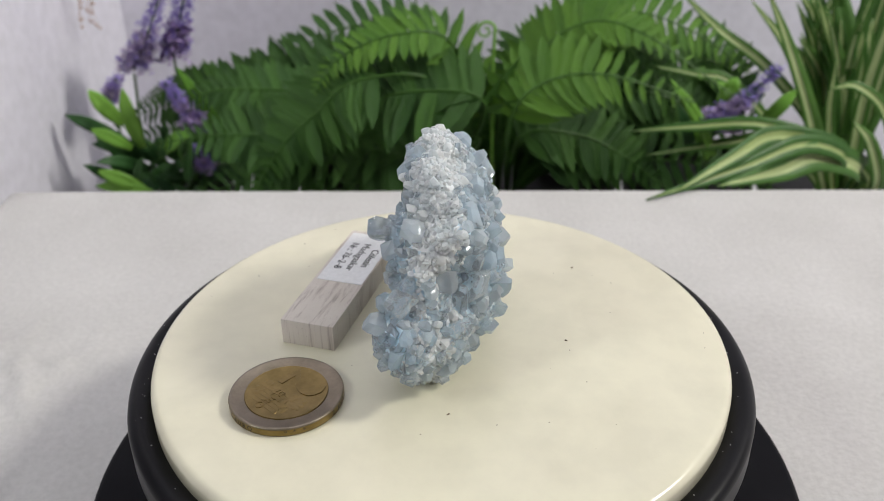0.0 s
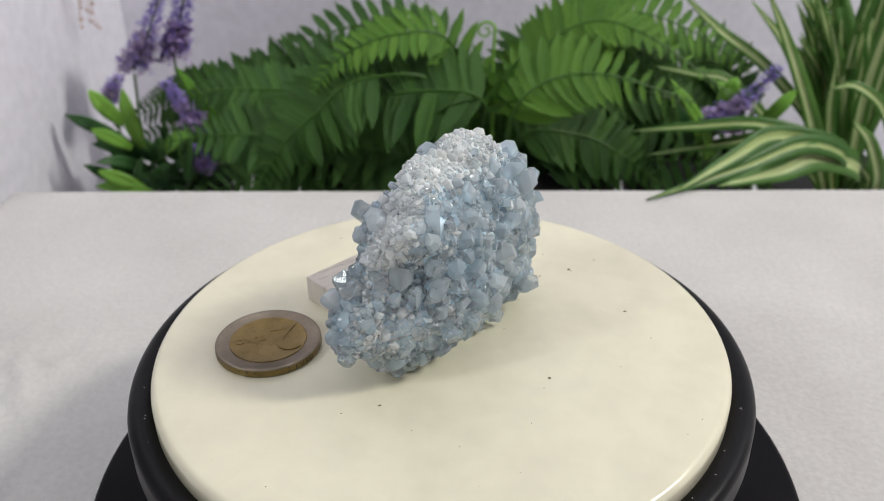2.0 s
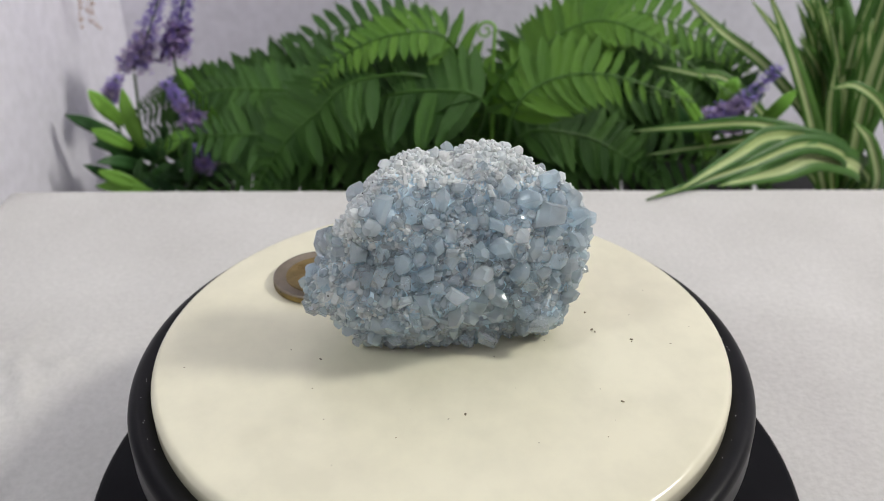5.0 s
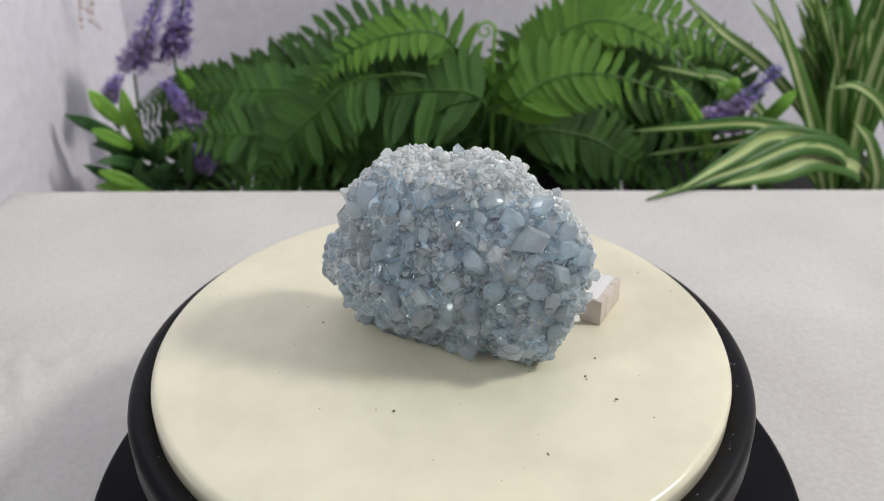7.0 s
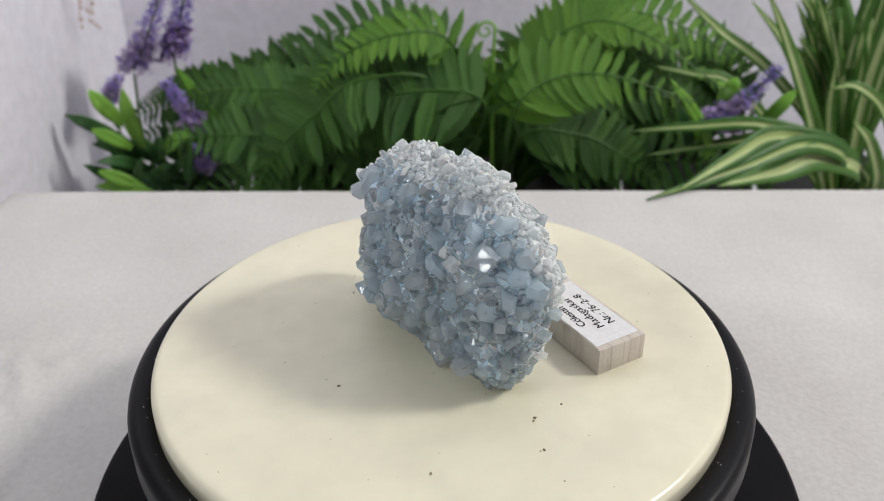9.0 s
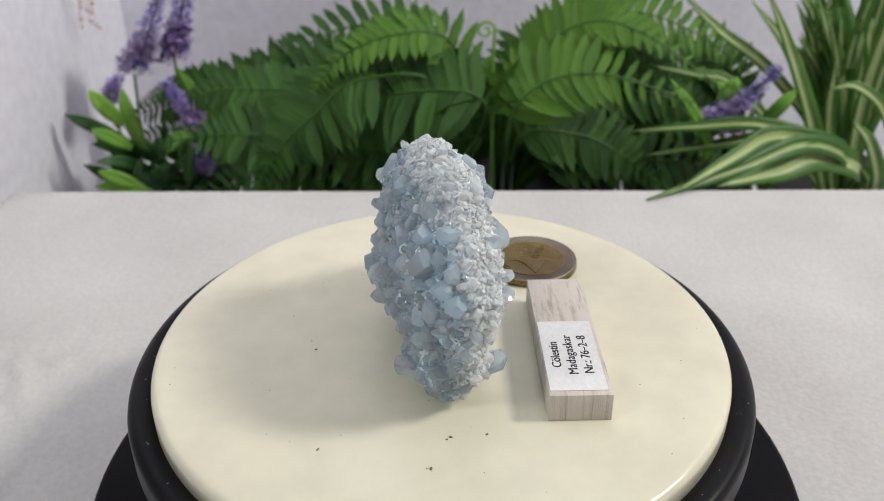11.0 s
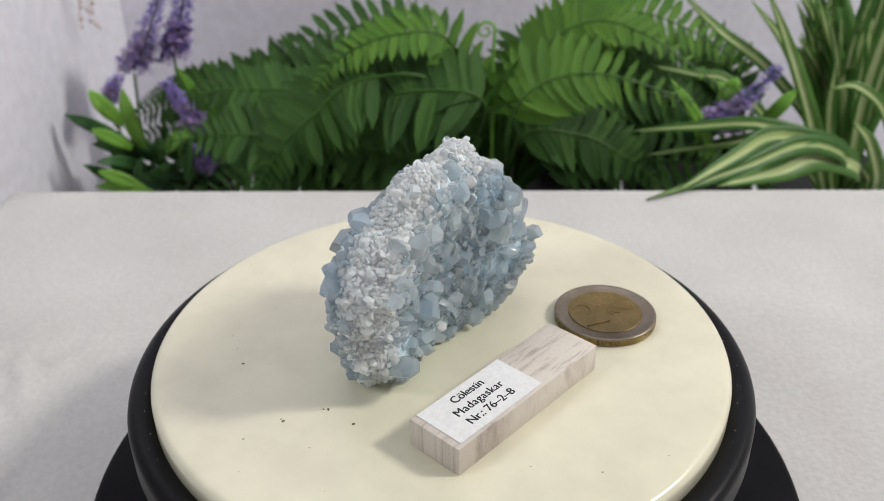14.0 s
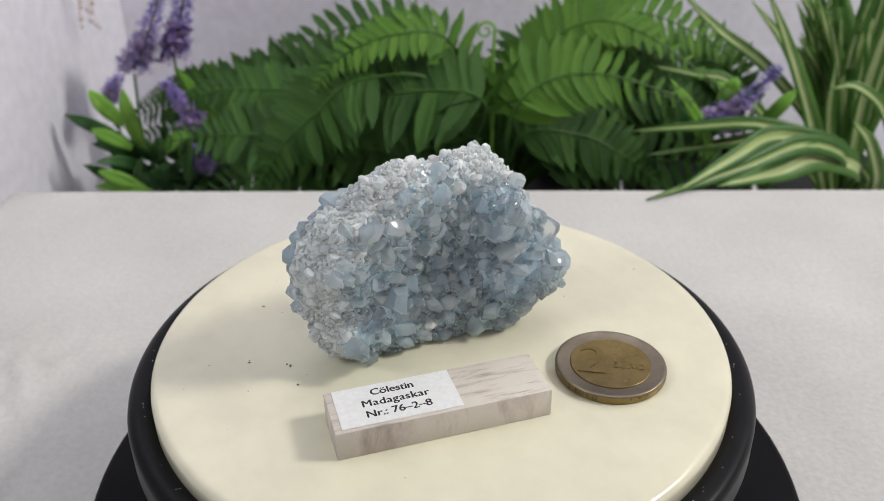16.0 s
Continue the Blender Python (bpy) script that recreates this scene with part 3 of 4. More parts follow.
def coin():
    c = thing("coin", (-0.03498, -0.02442, 0), "worn two-tone two euro coin lying flat", "coin", turn=226.0)
    r, h = 0.012875, 0.0022
    part("ring", lathe([(0, 0.0), (0.0124, 0.0)] + fillet(r - 0.0003, 0.0003, 0.0003, -90, 0, 3) + fillet(r - 0.0003, h - 0.0003, 0.0003, 0, 90, 3) + [(0.0120, h), (0.0117, h - 0.00022), (0.0096, h - 0.00022), (0.0094, h - 0.0003), (0, h - 0.0002)], 160), M["silver"], c, "silver-coloured outer ring")
    part("inlay", lathe([(0.0, h - 0.0005), (0.0094, h - 0.0005), (0.0094, h - 0.00013), (0.00925, h - 0.00005), (0.0090, h - 0.00013), (0.0, h - 0.00013)], 128), M["brass"], c, "brass-coloured centre")
    part("edge_band", lathe([(r - 0.0002, 0.00032), (r + 0.00004, 0.00036), (r + 0.00004, h - 0.00036), (r - 0.0002, h - 0.00032)], 160), M["brass"], c, "milled edge band")
    z = h - 0.00013
    lettering("numeral", "2", 0.0150, c, M["brass"], (-0.0042, 0.0002, z + 0.00007), extrude=0.00009)
    lettering("word", "EURO", 0.0030, c, M["brass"], (0.0042, -0.0008, z + 0.00006), extrude=0.00007)
    rng = random.Random(5)
    land = bmesh.new()
    for _ in range(26):
        a, b = rng.uniform(-0.0005, 0.0062), rng.uniform(-0.0062, 0.0068)
        if math.hypot(a, b) < 0.0080 and abs(b + 0.001) > 0.0022:
            bmesh.ops.create_icosphere(land, subdivisions=1, radius=1.0, matrix=Matrix.Translation((a, b, z)) @ Matrix.Rotation(rng.uniform(0, 3), 4, "Z") @ Matrix.Diagonal((rng.uniform(0.0005, 0.0014), rng.uniform(0.0003, 0.0008), 0.00012, 1)))
    tagged(part("relief_map", land, M["brass"], c), kind="stuff")
    lines = bmesh.new()
    for k in range(6):
        x = 0.0012 + k * 0.0011
        w = math.sqrt(max(0.0, 0.0082 ** 2 - x ** 2)) * 0.82
        bmesh.ops.create_cube(lines, size=1.0, matrix=Matrix.Translation((x, 0, z)) @ Matrix.Diagonal((0.00012, 2 * w, 0.00009, 1)))
    tagged(part("relief_hatching", lines, M["brass"], c), kind="stuff")
    for k in range(12):
        s = bmesh.new()
        a = 2 * math.pi * k / 12
        star_bm(s, (0.0104 * math.cos(a), 0.0104 * math.sin(a), h - 0.0003), 0.00075, a)
        part("star", s, M["silver"], c, smooth=False)
    for k, text in enumerate(("2 EURO", "★ ★ ★".replace("★", "*"), "2 EURO", "* * *", "2 EURO", "* * *")):
        lettering("edge_lettering", text, 0.0017, c, M["ink"], (0, 0, h / 2), turn=60 * k, extrude=0.00002, bend=r + 0.00004, spacing=1.5)
    return c


def crumbs():
    rng = random.Random(11)
    bm = bmesh.new()

    def crumb(x, y, r):
        m = Matrix.Translation((x, y, r * 0.45)) @ Matrix.Rotation(rng.uniform(0, 6), 4, "Z") @ Matrix.Diagonal((r * rng.uniform(1, 2.2), r, r * 0.6, 1))
        bmesh.ops.create_icosphere(bm, subdivisions=1, radius=1.0, matrix=m)

    for x, y, r in ((31.0, -3.6, 0.32), (9.8, 36.8, 0.35), (10.8, 37.2, 0.25), (16.6, 44.4, 0.34), (37.4, 31.4, 0.30), (2.2, 38.5, 0.33), (1.4, -30.7, 0.28), (17.4, 44.0, 0.2)):
        crumb(x / 1000, y / 1000, r * 0.9 / 1000)
    for _ in range(34):
        a, d = rng.uniform(0, 6.28), 0.066 * math.sqrt(rng.random())
        crumb(d * math.cos(a), d * math.sin(a), rng.uniform(0.06, 0.15) / 1000)
    ob = part("crumbs", bm, M["crumb"])
    return tagged(ob, "scattered dark mineral crumbs on the cream platter", "crumbs", kind="stuff")


# ---- plants ----
def leaflet_mesh(seed, material):
    """A fern leaflet along +x, unit length, folded at its midrib, with a toothed edge."""
    rng = random.Random(seed)
    bm = bmesh.new()
    n = 7
    droop, twist = rng.uniform(0.04, 0.22), rng.uniform(-0.12, 0.12)
    rows = []
    for i in range(n + 1):
        u = i / n
        w = 0.124 * (0.62 + 0.38 * math.sin(math.pi * min(1, u * 1.15))) * (1 - max(0, (u - 0.62) / 0.38) ** 1.8) + (0.004 if i < n else 0)
        w *= 1 + (0.07 if i % 2 else -0.05)
        z = -droop * u * u
        sway = 0.06 * u * u
        rows.append([bm.verts.new((u, sway - w, z + 0.05 * w - twist * u * w)), bm.verts.new((u, sway, z - 0.25 * w)), bm.verts.new((u, sway + w, z + 0.05 * w + twist * u * w))])
    for a, b in zip(rows, rows[1:]):
        for k in range(2):
            bm.faces.new((a[k], b[k], b[k + 1], a[k + 1]))
    mesh = bpy.data.meshes.new("leaflet")
    for f in bm.faces:
        f.smooth = True
    bm.to_mesh(mesh)
    bm.free()
    mesh.materials.append(material)
    return mesh


LEAFLETS = {key: [leaflet_mesh(k + 10 * i, M[key]) for k in range(5)] for i, key in enumerate(("fern", "fern_light"))}


def frond(plant, line, face, length, pairs, key, rng, start=0.10, rise=0.0):
    """One fern frond: a rib through the points of line, its leaflets in two rows across the face normal."""
    pts = spline(line, 40)
    origin = plant.matrix_world.translation
    pts = [q - origin for q in pts]
    bm = bmesh.new()
    tube(bm, pts, 0.0011, 0.35)
    rib = part("frond", bm, M["stem"], plant)
    up = Vector(face).normalized()
    for i in range(pairs):
        u = start + (1 - start) * (i + 0.5) / pairs
        k = min(39, int(u * 40))
        q = pts[k].lerp(pts[k + 1], u * 40 - k)
        t = (pts[k + 1] - pts[k]).normalized()
        s = t.cross(up).normalized()
        n = s.cross(t).normalized()
        grow = (0.6 + 0.4 * math.sin(math.pi * min(1, u * 1.15))) * (1 - 0.78 * max(0, (u - 0.60) / 0.40) ** 1.7)
        for side in (-1, 1):
            ahead = 0.22 + 0.36 * u + rng.uniform(-0.08, 0.08)
            x = (s * side + t * ahead + n * (rise + rng.uniform(-0.16, 0.10))).normalized()
            y = n.cross(x).normalized() * 1
            z = x.cross(y)
            size = length * grow * rng.uniform(0.9, 1.08)
            m = Matrix((x * size, y * size * rng.uniform(0.9, 1.15), z * size)).transposed().to_4x4()
            ob = new("leaflet", rng.choice(LEAFLETS[key]))
            ob.parent = rib
            ob.matrix_local = Matrix.Translation(q) @ m


def pot(plant, r, z0, z1):
    part("pot", lathe([(0, z0), (r * 0.72, z0), (r * 0.96, z1 - 0.008), (r, z1 - 0.008), (r, z1), (r * 0.93, z1), (r * 0.9, z1 - 0.01), (0, z1 - 0.01)], 48), M["pot"], plant, "black plastic pot")


DESK_Z = -0.15


def ferns():
    rng = random.Random(21)
    toward = (0, -0.80, 0.60)
    over = (0, -0.70, 0.70)
    f = thing("fern", (-0.034, 0.285, DESK_Z), "artificial green fern with arching fronds in a black pot", "plant", "ferns behind the plinth")
    pot(f, 0.042, 0.0, 0.060)
    c = (-0.004, 0.278, -0.098)
    frond(f, (c, (0.023, 0.250, -0.045), (0.007, 0.250, 0.002), (-0.021, 0.240, 0.009), (-0.048, 0.235, -0.001), (-0.062, 0.230, -0.017)), (0, -0.55, 0.85), 0.019, 24, "fern_light", rng, 0.22, 0.1)
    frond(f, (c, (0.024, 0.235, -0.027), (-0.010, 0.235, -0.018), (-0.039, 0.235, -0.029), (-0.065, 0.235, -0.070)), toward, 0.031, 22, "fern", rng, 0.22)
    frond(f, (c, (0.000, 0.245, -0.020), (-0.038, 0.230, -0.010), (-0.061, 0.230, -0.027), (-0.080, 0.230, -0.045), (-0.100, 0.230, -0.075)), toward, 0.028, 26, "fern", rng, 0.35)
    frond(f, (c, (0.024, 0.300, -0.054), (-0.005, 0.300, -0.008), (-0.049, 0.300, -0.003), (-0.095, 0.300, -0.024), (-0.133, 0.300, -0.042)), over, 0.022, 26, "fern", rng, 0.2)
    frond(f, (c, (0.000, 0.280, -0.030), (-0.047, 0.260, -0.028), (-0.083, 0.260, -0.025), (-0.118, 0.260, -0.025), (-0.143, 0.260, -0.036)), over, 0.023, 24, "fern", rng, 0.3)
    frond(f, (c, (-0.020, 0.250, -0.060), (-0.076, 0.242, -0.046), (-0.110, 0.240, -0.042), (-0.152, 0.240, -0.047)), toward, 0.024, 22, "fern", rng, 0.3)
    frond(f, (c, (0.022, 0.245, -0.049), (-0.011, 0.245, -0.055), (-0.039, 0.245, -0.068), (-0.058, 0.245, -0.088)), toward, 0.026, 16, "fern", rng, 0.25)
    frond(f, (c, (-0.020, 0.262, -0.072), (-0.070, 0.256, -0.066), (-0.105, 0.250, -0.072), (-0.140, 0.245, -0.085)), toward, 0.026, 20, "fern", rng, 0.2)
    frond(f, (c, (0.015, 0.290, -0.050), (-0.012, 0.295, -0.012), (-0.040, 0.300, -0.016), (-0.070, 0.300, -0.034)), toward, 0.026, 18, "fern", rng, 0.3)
    g = thing("fern", (0.058, 0.300, DESK_Z), "artificial green fern with broad leaflets in a black pot", "plant", "ferns behind the plinth")
    pot(g, 0.050, 0.0, 0.062)
    c = (0.040, 0.285, -0.102)
    frond(g, (c, (0.039, 0.260, -0.049), (0.054, 0.260, -0.007), (0.079, 0.260, 0.009), (0.106, 0.250, 0.004), (0.150, 0.240, -0.024)), (0, -0.55, 0.85), 0.022, 25, "fern_light", rng, 0.22, 0.1)
    frond(g, (c, (0.037, 0.235, -0.034), (0.054, 0.235, -0.014), (0.085, 0.235, -0.011), (0.130, 0.235, -0.026)), toward, 0.026, 17, "fern_light", rng, 0.25)
    frond(g, (c, (0.044, 0.250, -0.049), (0.076, 0.250, -0.049), (0.101, 0.250, -0.062), (0.128, 0.250, -0.083)), toward, 0.023, 19, "fern", rng, 0.25)
    frond(g, (c, (0.041, 0.280, -0.054), (0.071, 0.280, -0.040), (0.117, 0.280, -0.036), (0.165, 0.280, -0.057)), toward, 0.026, 22, "fern", rng, 0.2)
    frond(g, (c, (0.045, 0.290, -0.051), (0.070, 0.290, -0.006), (0.106, 0.290, 0.006), (0.144, 0.290, -0.007), (0.176, 0.290, -0.029)), over, 0.026, 26, "fern_light", rng, 0.2)
    frond(g, (c, (0.044, 0.270, -0.064), (0.062, 0.270, -0.057), (0.089, 0.268, -0.060), (0.119, 0.262, -0.076)), toward, 0.022, 18, "fern", rng, 0.25)
    frond(g, (c, (0.060, 0.275, -0.075), (0.100, 0.262, -0.068), (0.150, 0.255, -0.070), (0.190, 0.25, -0.085)), toward, 0.022, 22, "fern", rng, 0.25)
    # the inner fronds, half hidden: filler in the darker green for dark gaps
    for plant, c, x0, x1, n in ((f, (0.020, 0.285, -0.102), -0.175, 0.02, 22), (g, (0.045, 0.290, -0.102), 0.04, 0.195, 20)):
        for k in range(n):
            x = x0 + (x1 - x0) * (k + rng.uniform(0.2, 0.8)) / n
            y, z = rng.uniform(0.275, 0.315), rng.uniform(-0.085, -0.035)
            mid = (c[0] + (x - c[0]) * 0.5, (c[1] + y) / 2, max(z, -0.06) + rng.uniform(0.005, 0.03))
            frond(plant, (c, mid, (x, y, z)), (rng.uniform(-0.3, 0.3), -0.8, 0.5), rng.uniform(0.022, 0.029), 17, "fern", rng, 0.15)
    frond(f, ((0.010, 0.290, -0.100), (-0.050, 0.300, -0.045), (-0.110, 0.305, -0.036), (-0.150, 0.308, -0.038), (-0.178, 0.308, -0.050)), over, 0.019, 30, "fern", rng, 0.3)
    frond(f, ((0.010, 0.288, -0.100), (-0.060, 0.290, -0.058), (-0.115, 0.290, -0.060), (-0.165, 0.290, -0.072)), over, 0.022, 26, "fern", rng, 0.3)
    # rear fronds added low down, standing in for the shade between the plants
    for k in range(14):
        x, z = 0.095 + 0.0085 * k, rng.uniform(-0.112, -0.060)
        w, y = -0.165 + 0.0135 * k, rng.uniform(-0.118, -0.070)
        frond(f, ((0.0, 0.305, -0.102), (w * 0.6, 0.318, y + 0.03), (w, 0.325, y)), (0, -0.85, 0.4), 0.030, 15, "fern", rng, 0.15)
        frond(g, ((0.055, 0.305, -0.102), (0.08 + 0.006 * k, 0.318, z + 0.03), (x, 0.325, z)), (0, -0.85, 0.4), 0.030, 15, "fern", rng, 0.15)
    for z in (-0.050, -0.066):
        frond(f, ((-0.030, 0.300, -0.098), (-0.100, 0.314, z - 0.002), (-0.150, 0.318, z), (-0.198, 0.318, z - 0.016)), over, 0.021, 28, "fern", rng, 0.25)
    # young stems and a curled tip
    for x, y, z, dx in ((0.024, 0.262, -0.020, -0.004), (0.033, 0.258, -0.018, 0.002), (0.041, 0.262, -0.028, 0.008)):
        bm = bmesh.new()
        tube(bm, [q - g.matrix_world.translation for q in spline(((0.035, 0.285, -0.100), (0.033 + dx * 0.4, 0.27, -0.06), (x, y, z))  , 14)], 0.0016, 0.5)
        part("young_stem", bm, M["stem"], g)
    bm = bmesh.new()
    curl = [Vector((0.030, 0.262, -0.100)), Vector((0.0295, 0.261, -0.060)), Vector((0.029, 0.260, -0.020))]
    pts = spline(curl, 12)
    for k in range(1, 27):
        a = k / 26 * 2.6 * math.pi
        r = 0.0052 * (1 - 0.78 * k / 26)
        pts.append(Vector((0.029 - 0.0052 + r * math.cos(a) + 0.0012, 0.260, 0.001 + 0.0040 * (1 - 0.0) + r * math.sin(a))))
    tube(bm, [q - g.matrix_world.translation for q in pts], 0.0011, 0.5)
    part("curled_tip", bm, M["lime"], g, "pale green curled fern tip")


def blade(plant, line, width, material, rng, fold=0.25, facing=(0, -0.8, 0.5), name="leaf", stripe=False):
    """A narrow leaf along a line, folded at the middle; with stripe, a cream band along it."""
    pts = [q - plant.matrix_world.translation for q in spline(line, 18)]
    bm = bmesh.new()
    rows = []
    band = rng.uniform(0.20, 0.45)
    cols = (-1, -band, 0, band, 1)
    for k, q in enumerate(pts):
        u = k / 18
        t = (pts[min(k + 1, 18)] - pts[max(k - 1, 0)]).normalized()
        s = t.cross(Vector(facing)).normalized()
        n = s.cross(t)
        w = width * 0.5 * min(1.0, 0.45 + 1.8 * u) * (1 - max(0, (u - 0.45) / 0.55) ** 2.2) + 0.00015
        rows.append([bm.verts.new(q + s * w * a + n * (abs(a) * w * fold) + n * (0.06 * w * math.sin(9 * u + a))) for a in cols])
    for a, b in zip(rows, rows[1:]):
        for j in range(4):
            f = bm.faces.new((a[j], b[j], b[j + 1], a[j + 1]))
            if stripe and j in (1, 2):
                f.material_index = 1
    ob = part(name, bm, [material, M["cream"]] if stripe else material, plant)
    ob.modifiers.new("thickness", "SOLIDIFY").thickness = 0.0004
    return ob


def flower_spike(plant, line, rng, r=0.006, count=120, mats=("violet", "lilac")):
    pts = [q - plant.matrix_world.translation for q in spline(line, 30)]
    bm = bmesh.new()
    tube(bm, pts, 0.0008, 0.6)
    stem = part("flower_stem", bm, M["stem"], plant)
    for mi, key in enumerate(mats):
        fb = bmesh.new()
        for k in range(count // 2):
            u = rng.random() ** 0.9
            if mi == 1:
                u *= 0.55
            q = pts[int(u * 30)]
            a = rng.uniform(0, 6.28)
            d = Vector((math.cos(a), math.sin(a) * 0.9, rng.uniform(-0.5, 0.6))) * r * (1 - 0.55 * u) * rng.uniform(0.35, 1.0)
            s = 0.0026 * (1 - 0.35 * u) * rng.uniform(0.7, 1.2)
            for p in range(4):
                ang = rng.uniform(0, 6.28)
                x = Vector((math.cos(ang), math.sin(ang), rng.uniform(-0.5, 0.9))).normalized()
                y = x.cross(Vector((0.2, 0.3, 1))).normalized()
                v = [fb.verts.new(q + d + e) for e in (x * 0.1 * s, x * 0.6 * s + y * 0.42 * s, x * 1.1 * s, x * 0.6 * s - y * 0.42 * s)]
                fb.faces.new(v)
        tagged(part("flower_head", fb, M[key], stem, "violet florets" if mi == 0 else "pale lilac florets"), kind="stuff")


def lavender():
    rng = random.Random(31)
    p = thing("lavender_plant", (-0.160, 0.300, DESK_Z), "artificial lavender with violet spikes and lime leaves in a pot", "plant", "lavender plants")
    pot(p, 0.034, 0.0, 0.045)
    c = (-0.160, 0.290, -0.108)
    for line, r, n in (((c, (-0.175, 0.300, -0.060), (-0.173, 0.300, -0.026), (-0.162, 0.300, -0.007), (-0.150, 0.300, 0.017)), 0.0105, 760), ((c, (-0.155, 0.310, -0.050), (-0.152, 0.310, -0.021), (-0.146, 0.310, -0.003), (-0.138, 0.310, 0.020)), 0.0105, 760),
                       ((c, (-0.135, 0.270, -0.070), (-0.130, 0.260, -0.044), (-0.137, 0.260, -0.031), (-0.144, 0.260, -0.019)), 0.0070, 420), ((c, (-0.180, 0.290, -0.070), (-0.186, 0.290, -0.041), (-0.179, 0.290, -0.026)), 0.0075, 260),
                       ((c, (-0.140, 0.275, -0.085), (-0.131, 0.270, -0.075), (-0.137, 0.270, -0.061)), 0.006, 140)):
        line = line[-3:] if len(line) > 4 else line[-2:]
        flower_spike(p, line, rng, r, n)
    for a, b in (((-0.160, 0.290, -0.108), (-0.173, 0.300, -0.028)), ((-0.158, 0.292, -0.108), (-0.152, 0.310, -0.021)), ((-0.157, 0.285, -0.108), (-0.130, 0.260, -0.044)), ((-0.164, 0.290, -0.108), (-0.186, 0.290, -0.041)), ((-0.156, 0.285, -0.108), (-0.131, 0.270, -0.075))):
        bm = bmesh.new()
        mid = (Vector(a) + Vector(b)) / 2 + Vector((0.006 if b[0] > -0.16 else -0.006, 0, 0))
        tube(bm, [q - p.matrix_world.translation for q in spline((a, mid, b), 12)], 0.0010, 0.8)
        part("stem", bm, M["stem"], p)
    for a, b, w, key in (((-0.166, 0.272, -0.062), (-0.1695, 0.268, -0.026), 0.0082, "lime"), ((-0.176, 0.277, -0.050), (-0.190, 0.273, -0.028), 0.0082, "lime"), ((-0.168, 0.262, -0.058), (-0.187, 0.258, -0.045), 0.0062, "lime"),
                         ((-0.118, 0.272, -0.055), (-0.138, 0.268, -0.015), 0.0059, "lime"), ((-0.162, 0.252, -0.078), (-0.184, 0.248, -0.065), 0.0070, "lime"), ((-0.178, 0.282, -0.062), (-0.208, 0.278, -0.044), 0.007, "mid_leaf"),
                         ((-0.158, 0.252, -0.080), (-0.187, 0.248, -0.074), 0.0062, "lime"), ((-0.150, 0.262, -0.060), (-0.132, 0.255, -0.046), 0.007, "lime")):
        mid = (Vector(a) + Vector(b)) / 2 + Vector((0, -0.004, 0.003))
        blade(p, (a, mid, b), w, M[key], rng)
    for _ in range(46):
        a = Vector((rng.uniform(-0.176, -0.135), rng.uniform(0.262, 0.30), rng.uniform(-0.105, -0.070)))
        d = Vector((rng.uniform(-1, 0.9), rng.uniform(-0.8, 0.2), rng.uniform(-0.1, 1.1))).normalized()
        b = a + d * rng.uniform(0.022, 0.036)
        if b.x < -0.205:
            continue
        blade(p, (a, (a + b) / 2 + Vector((0, -0.003, 0.004)), b), rng.uniform(0.005, 0.008), M["mid_leaf"], rng)
    q = thing("lavender_plant", (0.150, 0.300, DESK_Z), "artificial lavender sprig with violet spike and green leaves", "plant", "lavender plants")
    pot(q, 0.040, 0.0, 0.062)
    bm = bmesh.new()
    tube(bm, [v - q.matrix_world.translation for v in spline(((0.155, 0.295, -0.108), (0.150, 0.275, -0.075), (0.140, 0.252, -0.045)), 12)], 0.0010, 0.8)
    part("stem", bm, M["stem"], q)
    flower_spike(q, ((0.143, 0.250, -0.042), (0.160, 0.250, -0.031), (0.176, 0.250, -0.012)), rng, 0.0085, 620)
    flower_spike(q, ((0.152, 0.252, -0.047), (0.160, 0.250, -0.046), (0.172, 0.250, -0.041)), rng, 0.005, 140)
    for a, b, w, key in (((0.150, 0.252, -0.063), (0.120, 0.248, -0.018), 0.006, "lime"), ((0.160, 0.262, -0.040), (0.147, 0.258, -0.023), 0.0070, "lime"), ((0.149, 0.256, -0.034), (0.155, 0.250, -0.018), 0.0070, "lime"),
                         ((0.140, 0.262, -0.070), (0.128, 0.255, -0.035), 0.006, "mid_leaf"), ((0.150, 0.262, -0.070), (0.137, 0.252, -0.048), 0.006, "lime"), ((0.175, 0.262, -0.050), (0.190, 0.258, -0.028), 0.007, "lime")):
        blade(q, (a, (Vector(a) + Vector(b)) / 2 + Vector((0, -0.004, 0.003)), b), w, M[key], rng)


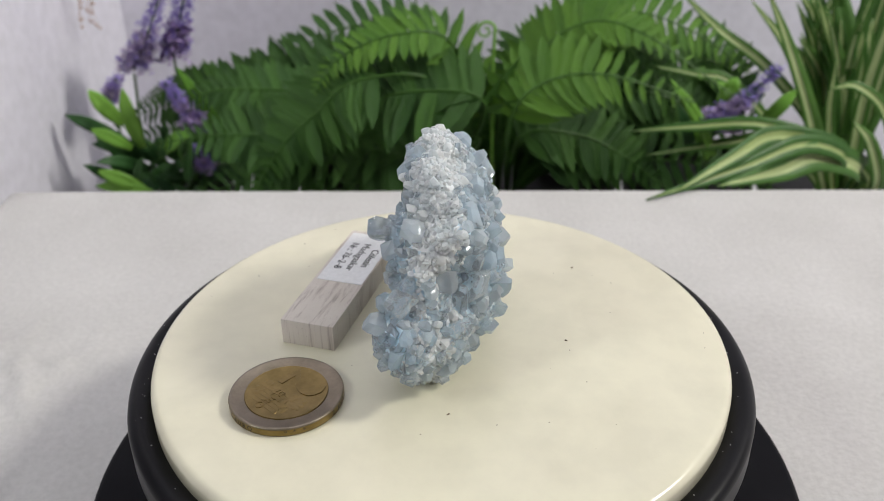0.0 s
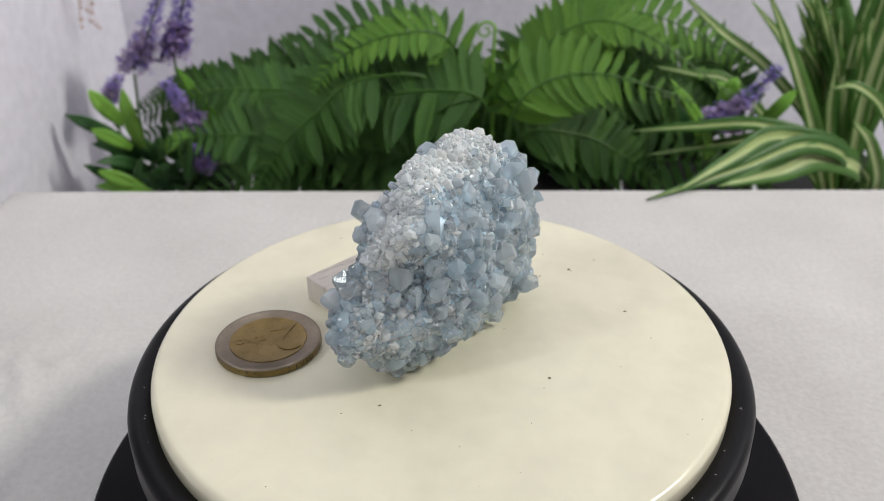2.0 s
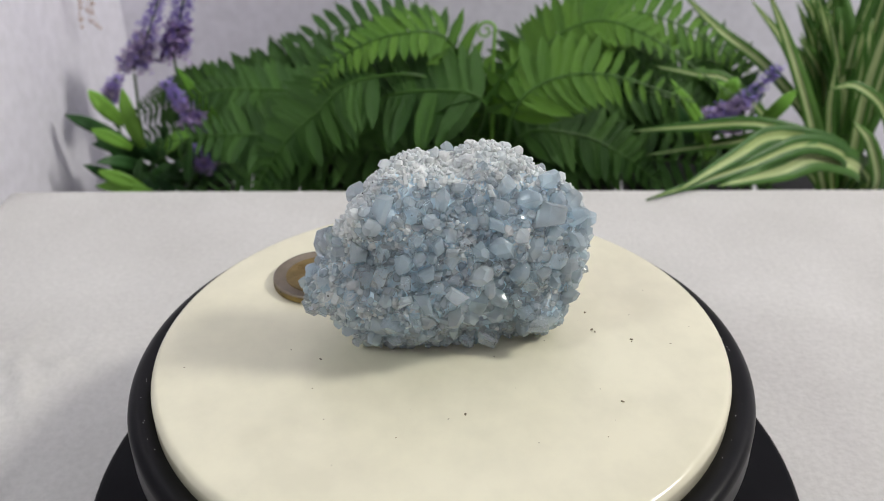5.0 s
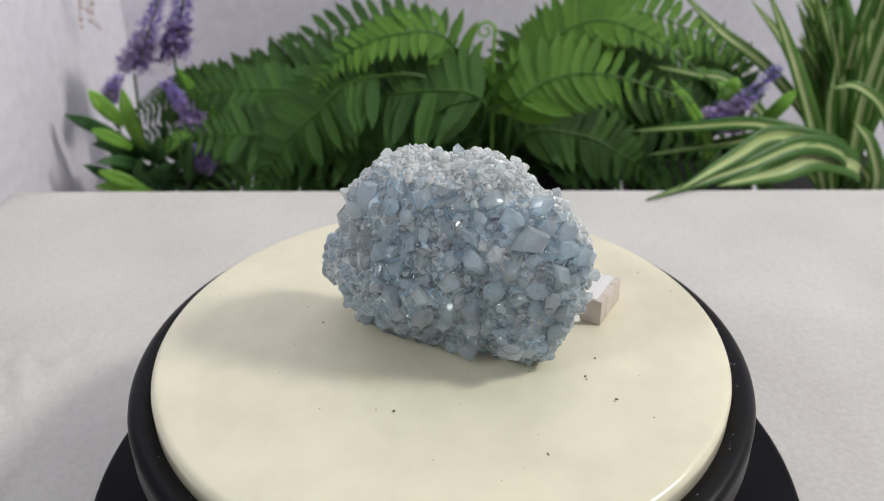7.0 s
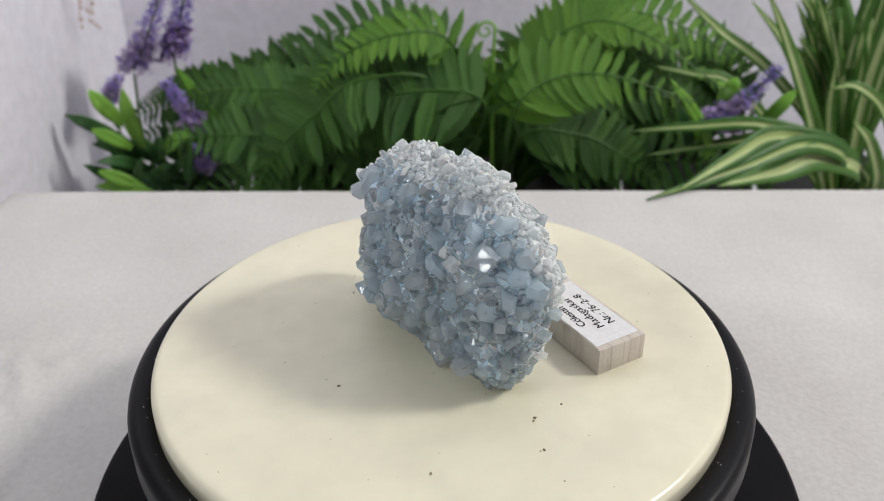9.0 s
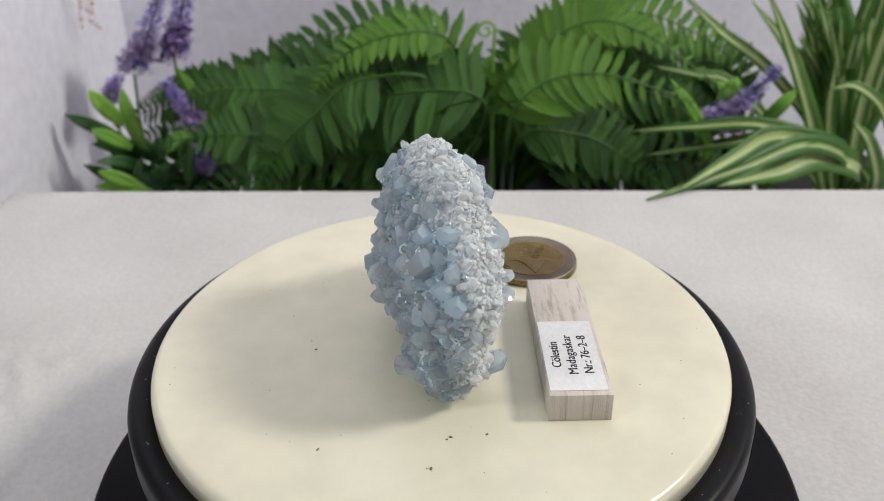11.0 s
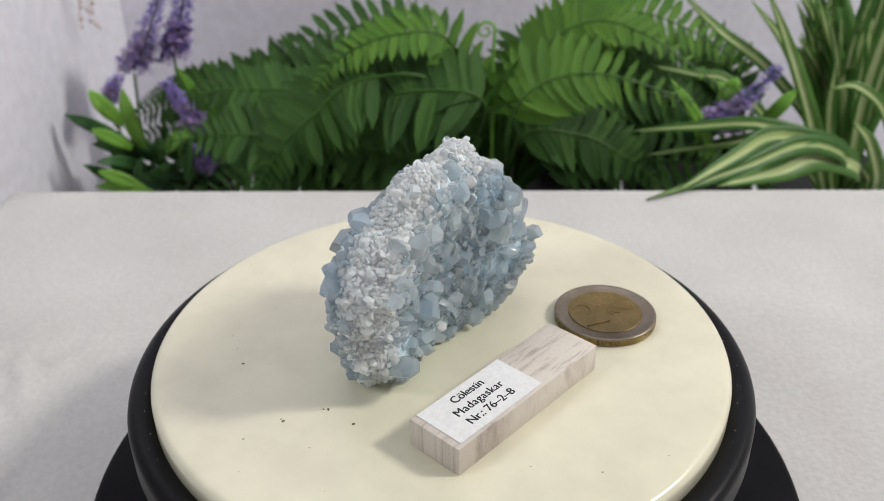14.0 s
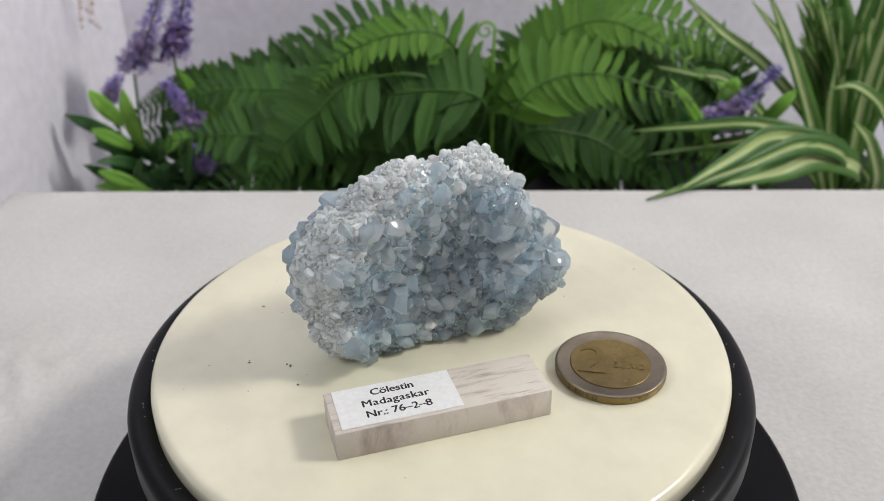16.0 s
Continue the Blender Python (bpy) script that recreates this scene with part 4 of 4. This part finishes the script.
def spider_plant():
    rng = random.Random(41)
    s = thing("spider_plant", (0.232, 0.285, DESK_Z), "artificial spider plant with cream-striped strap leaves in a pot", "plant")
    pot(s, 0.042, 0.0, 0.060)
    c = (0.232, 0.272, -0.105)
    for line, w in (((c, (0.234, 0.245, -0.076), (0.205, 0.240, -0.052), (0.167, 0.240, -0.040), (0.132, 0.240, -0.041), (0.099, 0.240, -0.043)), 0.0075),
                    ((c, (0.228, 0.250, -0.070), (0.188, 0.250, -0.052), (0.152, 0.250, -0.055), (0.112, 0.250, -0.061)), 0.0075),
                    ((c, (0.215, 0.235, -0.060), (0.184, 0.220, -0.043), (0.147, 0.200, -0.046), (0.094, 0.172, -0.0490)), 0.0100),
                    ((c, (0.212, 0.235, -0.055), (0.169, 0.220, -0.038), (0.141, 0.200, -0.041), (0.108, 0.178, -0.0488)), 0.0095),
                    ((c, (0.225, 0.240, -0.068), (0.192, 0.222, -0.051), (0.168, 0.208, -0.052), (0.130, 0.184, -0.0482)), 0.0150),
                    ((c, (0.225, 0.270, -0.091), (0.207, 0.270, -0.049), (0.187, 0.270, -0.011), (0.163, 0.270, 0.016)), 0.0085),
                    ((c, (0.217, 0.260, -0.086), (0.200, 0.260, -0.042), (0.182, 0.260, -0.005), (0.165, 0.260, 0.026)), 0.0080),
                    ((c, (0.234, 0.280, -0.096), (0.227, 0.280, -0.050), (0.225, 0.280, -0.011), (0.231, 0.280, 0.020)), 0.0080),
                    ((c, (0.225, 0.300, -0.070), (0.189, 0.300, -0.030), (0.156, 0.300, -0.006), (0.132, 0.300, 0.016)), 0.0075),
                    ((c, (0.238, 0.245, -0.080), (0.226, 0.238, -0.052), (0.211, 0.232, -0.036)), 0.0085),
                    ((c, (0.223, 0.262, -0.086), (0.211, 0.260, -0.042), (0.209, 0.260, -0.012)), 0.0065),
                    ((c, (0.247, 0.255, -0.071), (0.236, 0.250, -0.039), (0.218, 0.250, -0.024), (0.204, 0.250, -0.025)), 0.0065),
                    ((c, (0.235, 0.270, -0.091), (0.233, 0.270, -0.040), (0.236, 0.270, -0.002), (0.241, 0.270, 0.026)), 0.0090),
                    ((c, (0.235, 0.290, -0.095), (0.219, 0.290, -0.037), (0.210, 0.290, -0.004), (0.217, 0.290, 0.022)), 0.0080),
                    ((c, (0.202, 0.280, -0.070), (0.164, 0.280, -0.032), (0.141, 0.280, -0.026), (0.118, 0.280, -0.021)), 0.0060)):
        blade(s, line, w, M["strap"], rng, 0.35, stripe=True)
    for _ in range(74):
        a = rng.uniform(-0.75, 0.65)
        h = rng.uniform(0.09, 0.145)
        tip = Vector((0.234 + math.sin(a) * h * 0.55, rng.uniform(0.265, 0.325), -0.105 + h * math.cos(a * 0.7)))
        mid = Vector((0.234 + math.sin(a) * h * 0.16, rng.uniform(0.275, 0.305), -0.105 + h * 0.55))
        blade(s, ((0.233 + rng.uniform(-0.008, 0.008), 0.28, -0.107), mid, tip), rng.uniform(0.0075, 0.0125), M["strap"], rng, 0.35, stripe=rng.random() < 0.85)


def dried_sprig():
    rng = random.Random(51)
    d = thing("dried_sprig", (-0.205, 0.33, 0.05), "faded dried flower sprig hanging beside the wall", "dried flowers")
    bm = bmesh.new()
    for k in range(7):
        end = Vector((rng.uniform(-0.009, 0.009), rng.uniform(-0.012, 0.01), rng.uniform(-0.062, -0.045)))
        pts = spline((Vector((0, 0, 0.01)), end * 0.5 + Vector((rng.uniform(-0.003, 0.003), 0, 0)), end), 8)
        tube(bm, pts, 0.0003, 0.6, 4)
        for _ in range(4):
            q = pts[rng.randrange(5, 9)] + Vector((rng.uniform(-0.002, 0.002), rng.uniform(-0.002, 0.002), rng.uniform(-0.001, 0.001)))
            bmesh.ops.create_icosphere(bm, subdivisions=1, radius=rng.uniform(0.0006, 0.0013), matrix=Matrix.Translation(q))
    part("sprig", bm, M["dried"], d)
    cord = bmesh.new()
    tube(cord, spline((Vector((0, 0, 0.008)), Vector((-0.004, 0, 0.12)), Vector((-0.0085, 0, 0.26))), 10), 0.0004, 1.0, 5)
    part("cord", cord, M["dried"], d)
    nail = bmesh.new()
    tube(nail, [Vector((-0.014, 0, 0.258)), Vector((-0.007, 0, 0.260))], 0.0009, 1.0, 8)
    part("nail", nail, M["chrome"], d)


setting()
desk()
draped_cloth()
ferns()
lavender()
spider_plant()
dried_sprig()
PLATTER = turntable()
SPECIMEN = specimen()
BLOCK = label_block()
COIN = coin()
CRUMBS = crumbs()


def motions():
    """The platter turns evenly and carries what lies on it."""
    for ob in (PLATTER, SPECIMEN, BLOCK, COIN, CRUMBS):
        start = ob.matrix_basis.copy()
        walk(ob, [(k * 0.5, Matrix.Rotation(radians(TURN_RATE * k * 0.5), 4, "Z") @ start) for k in range(33)])


motions()
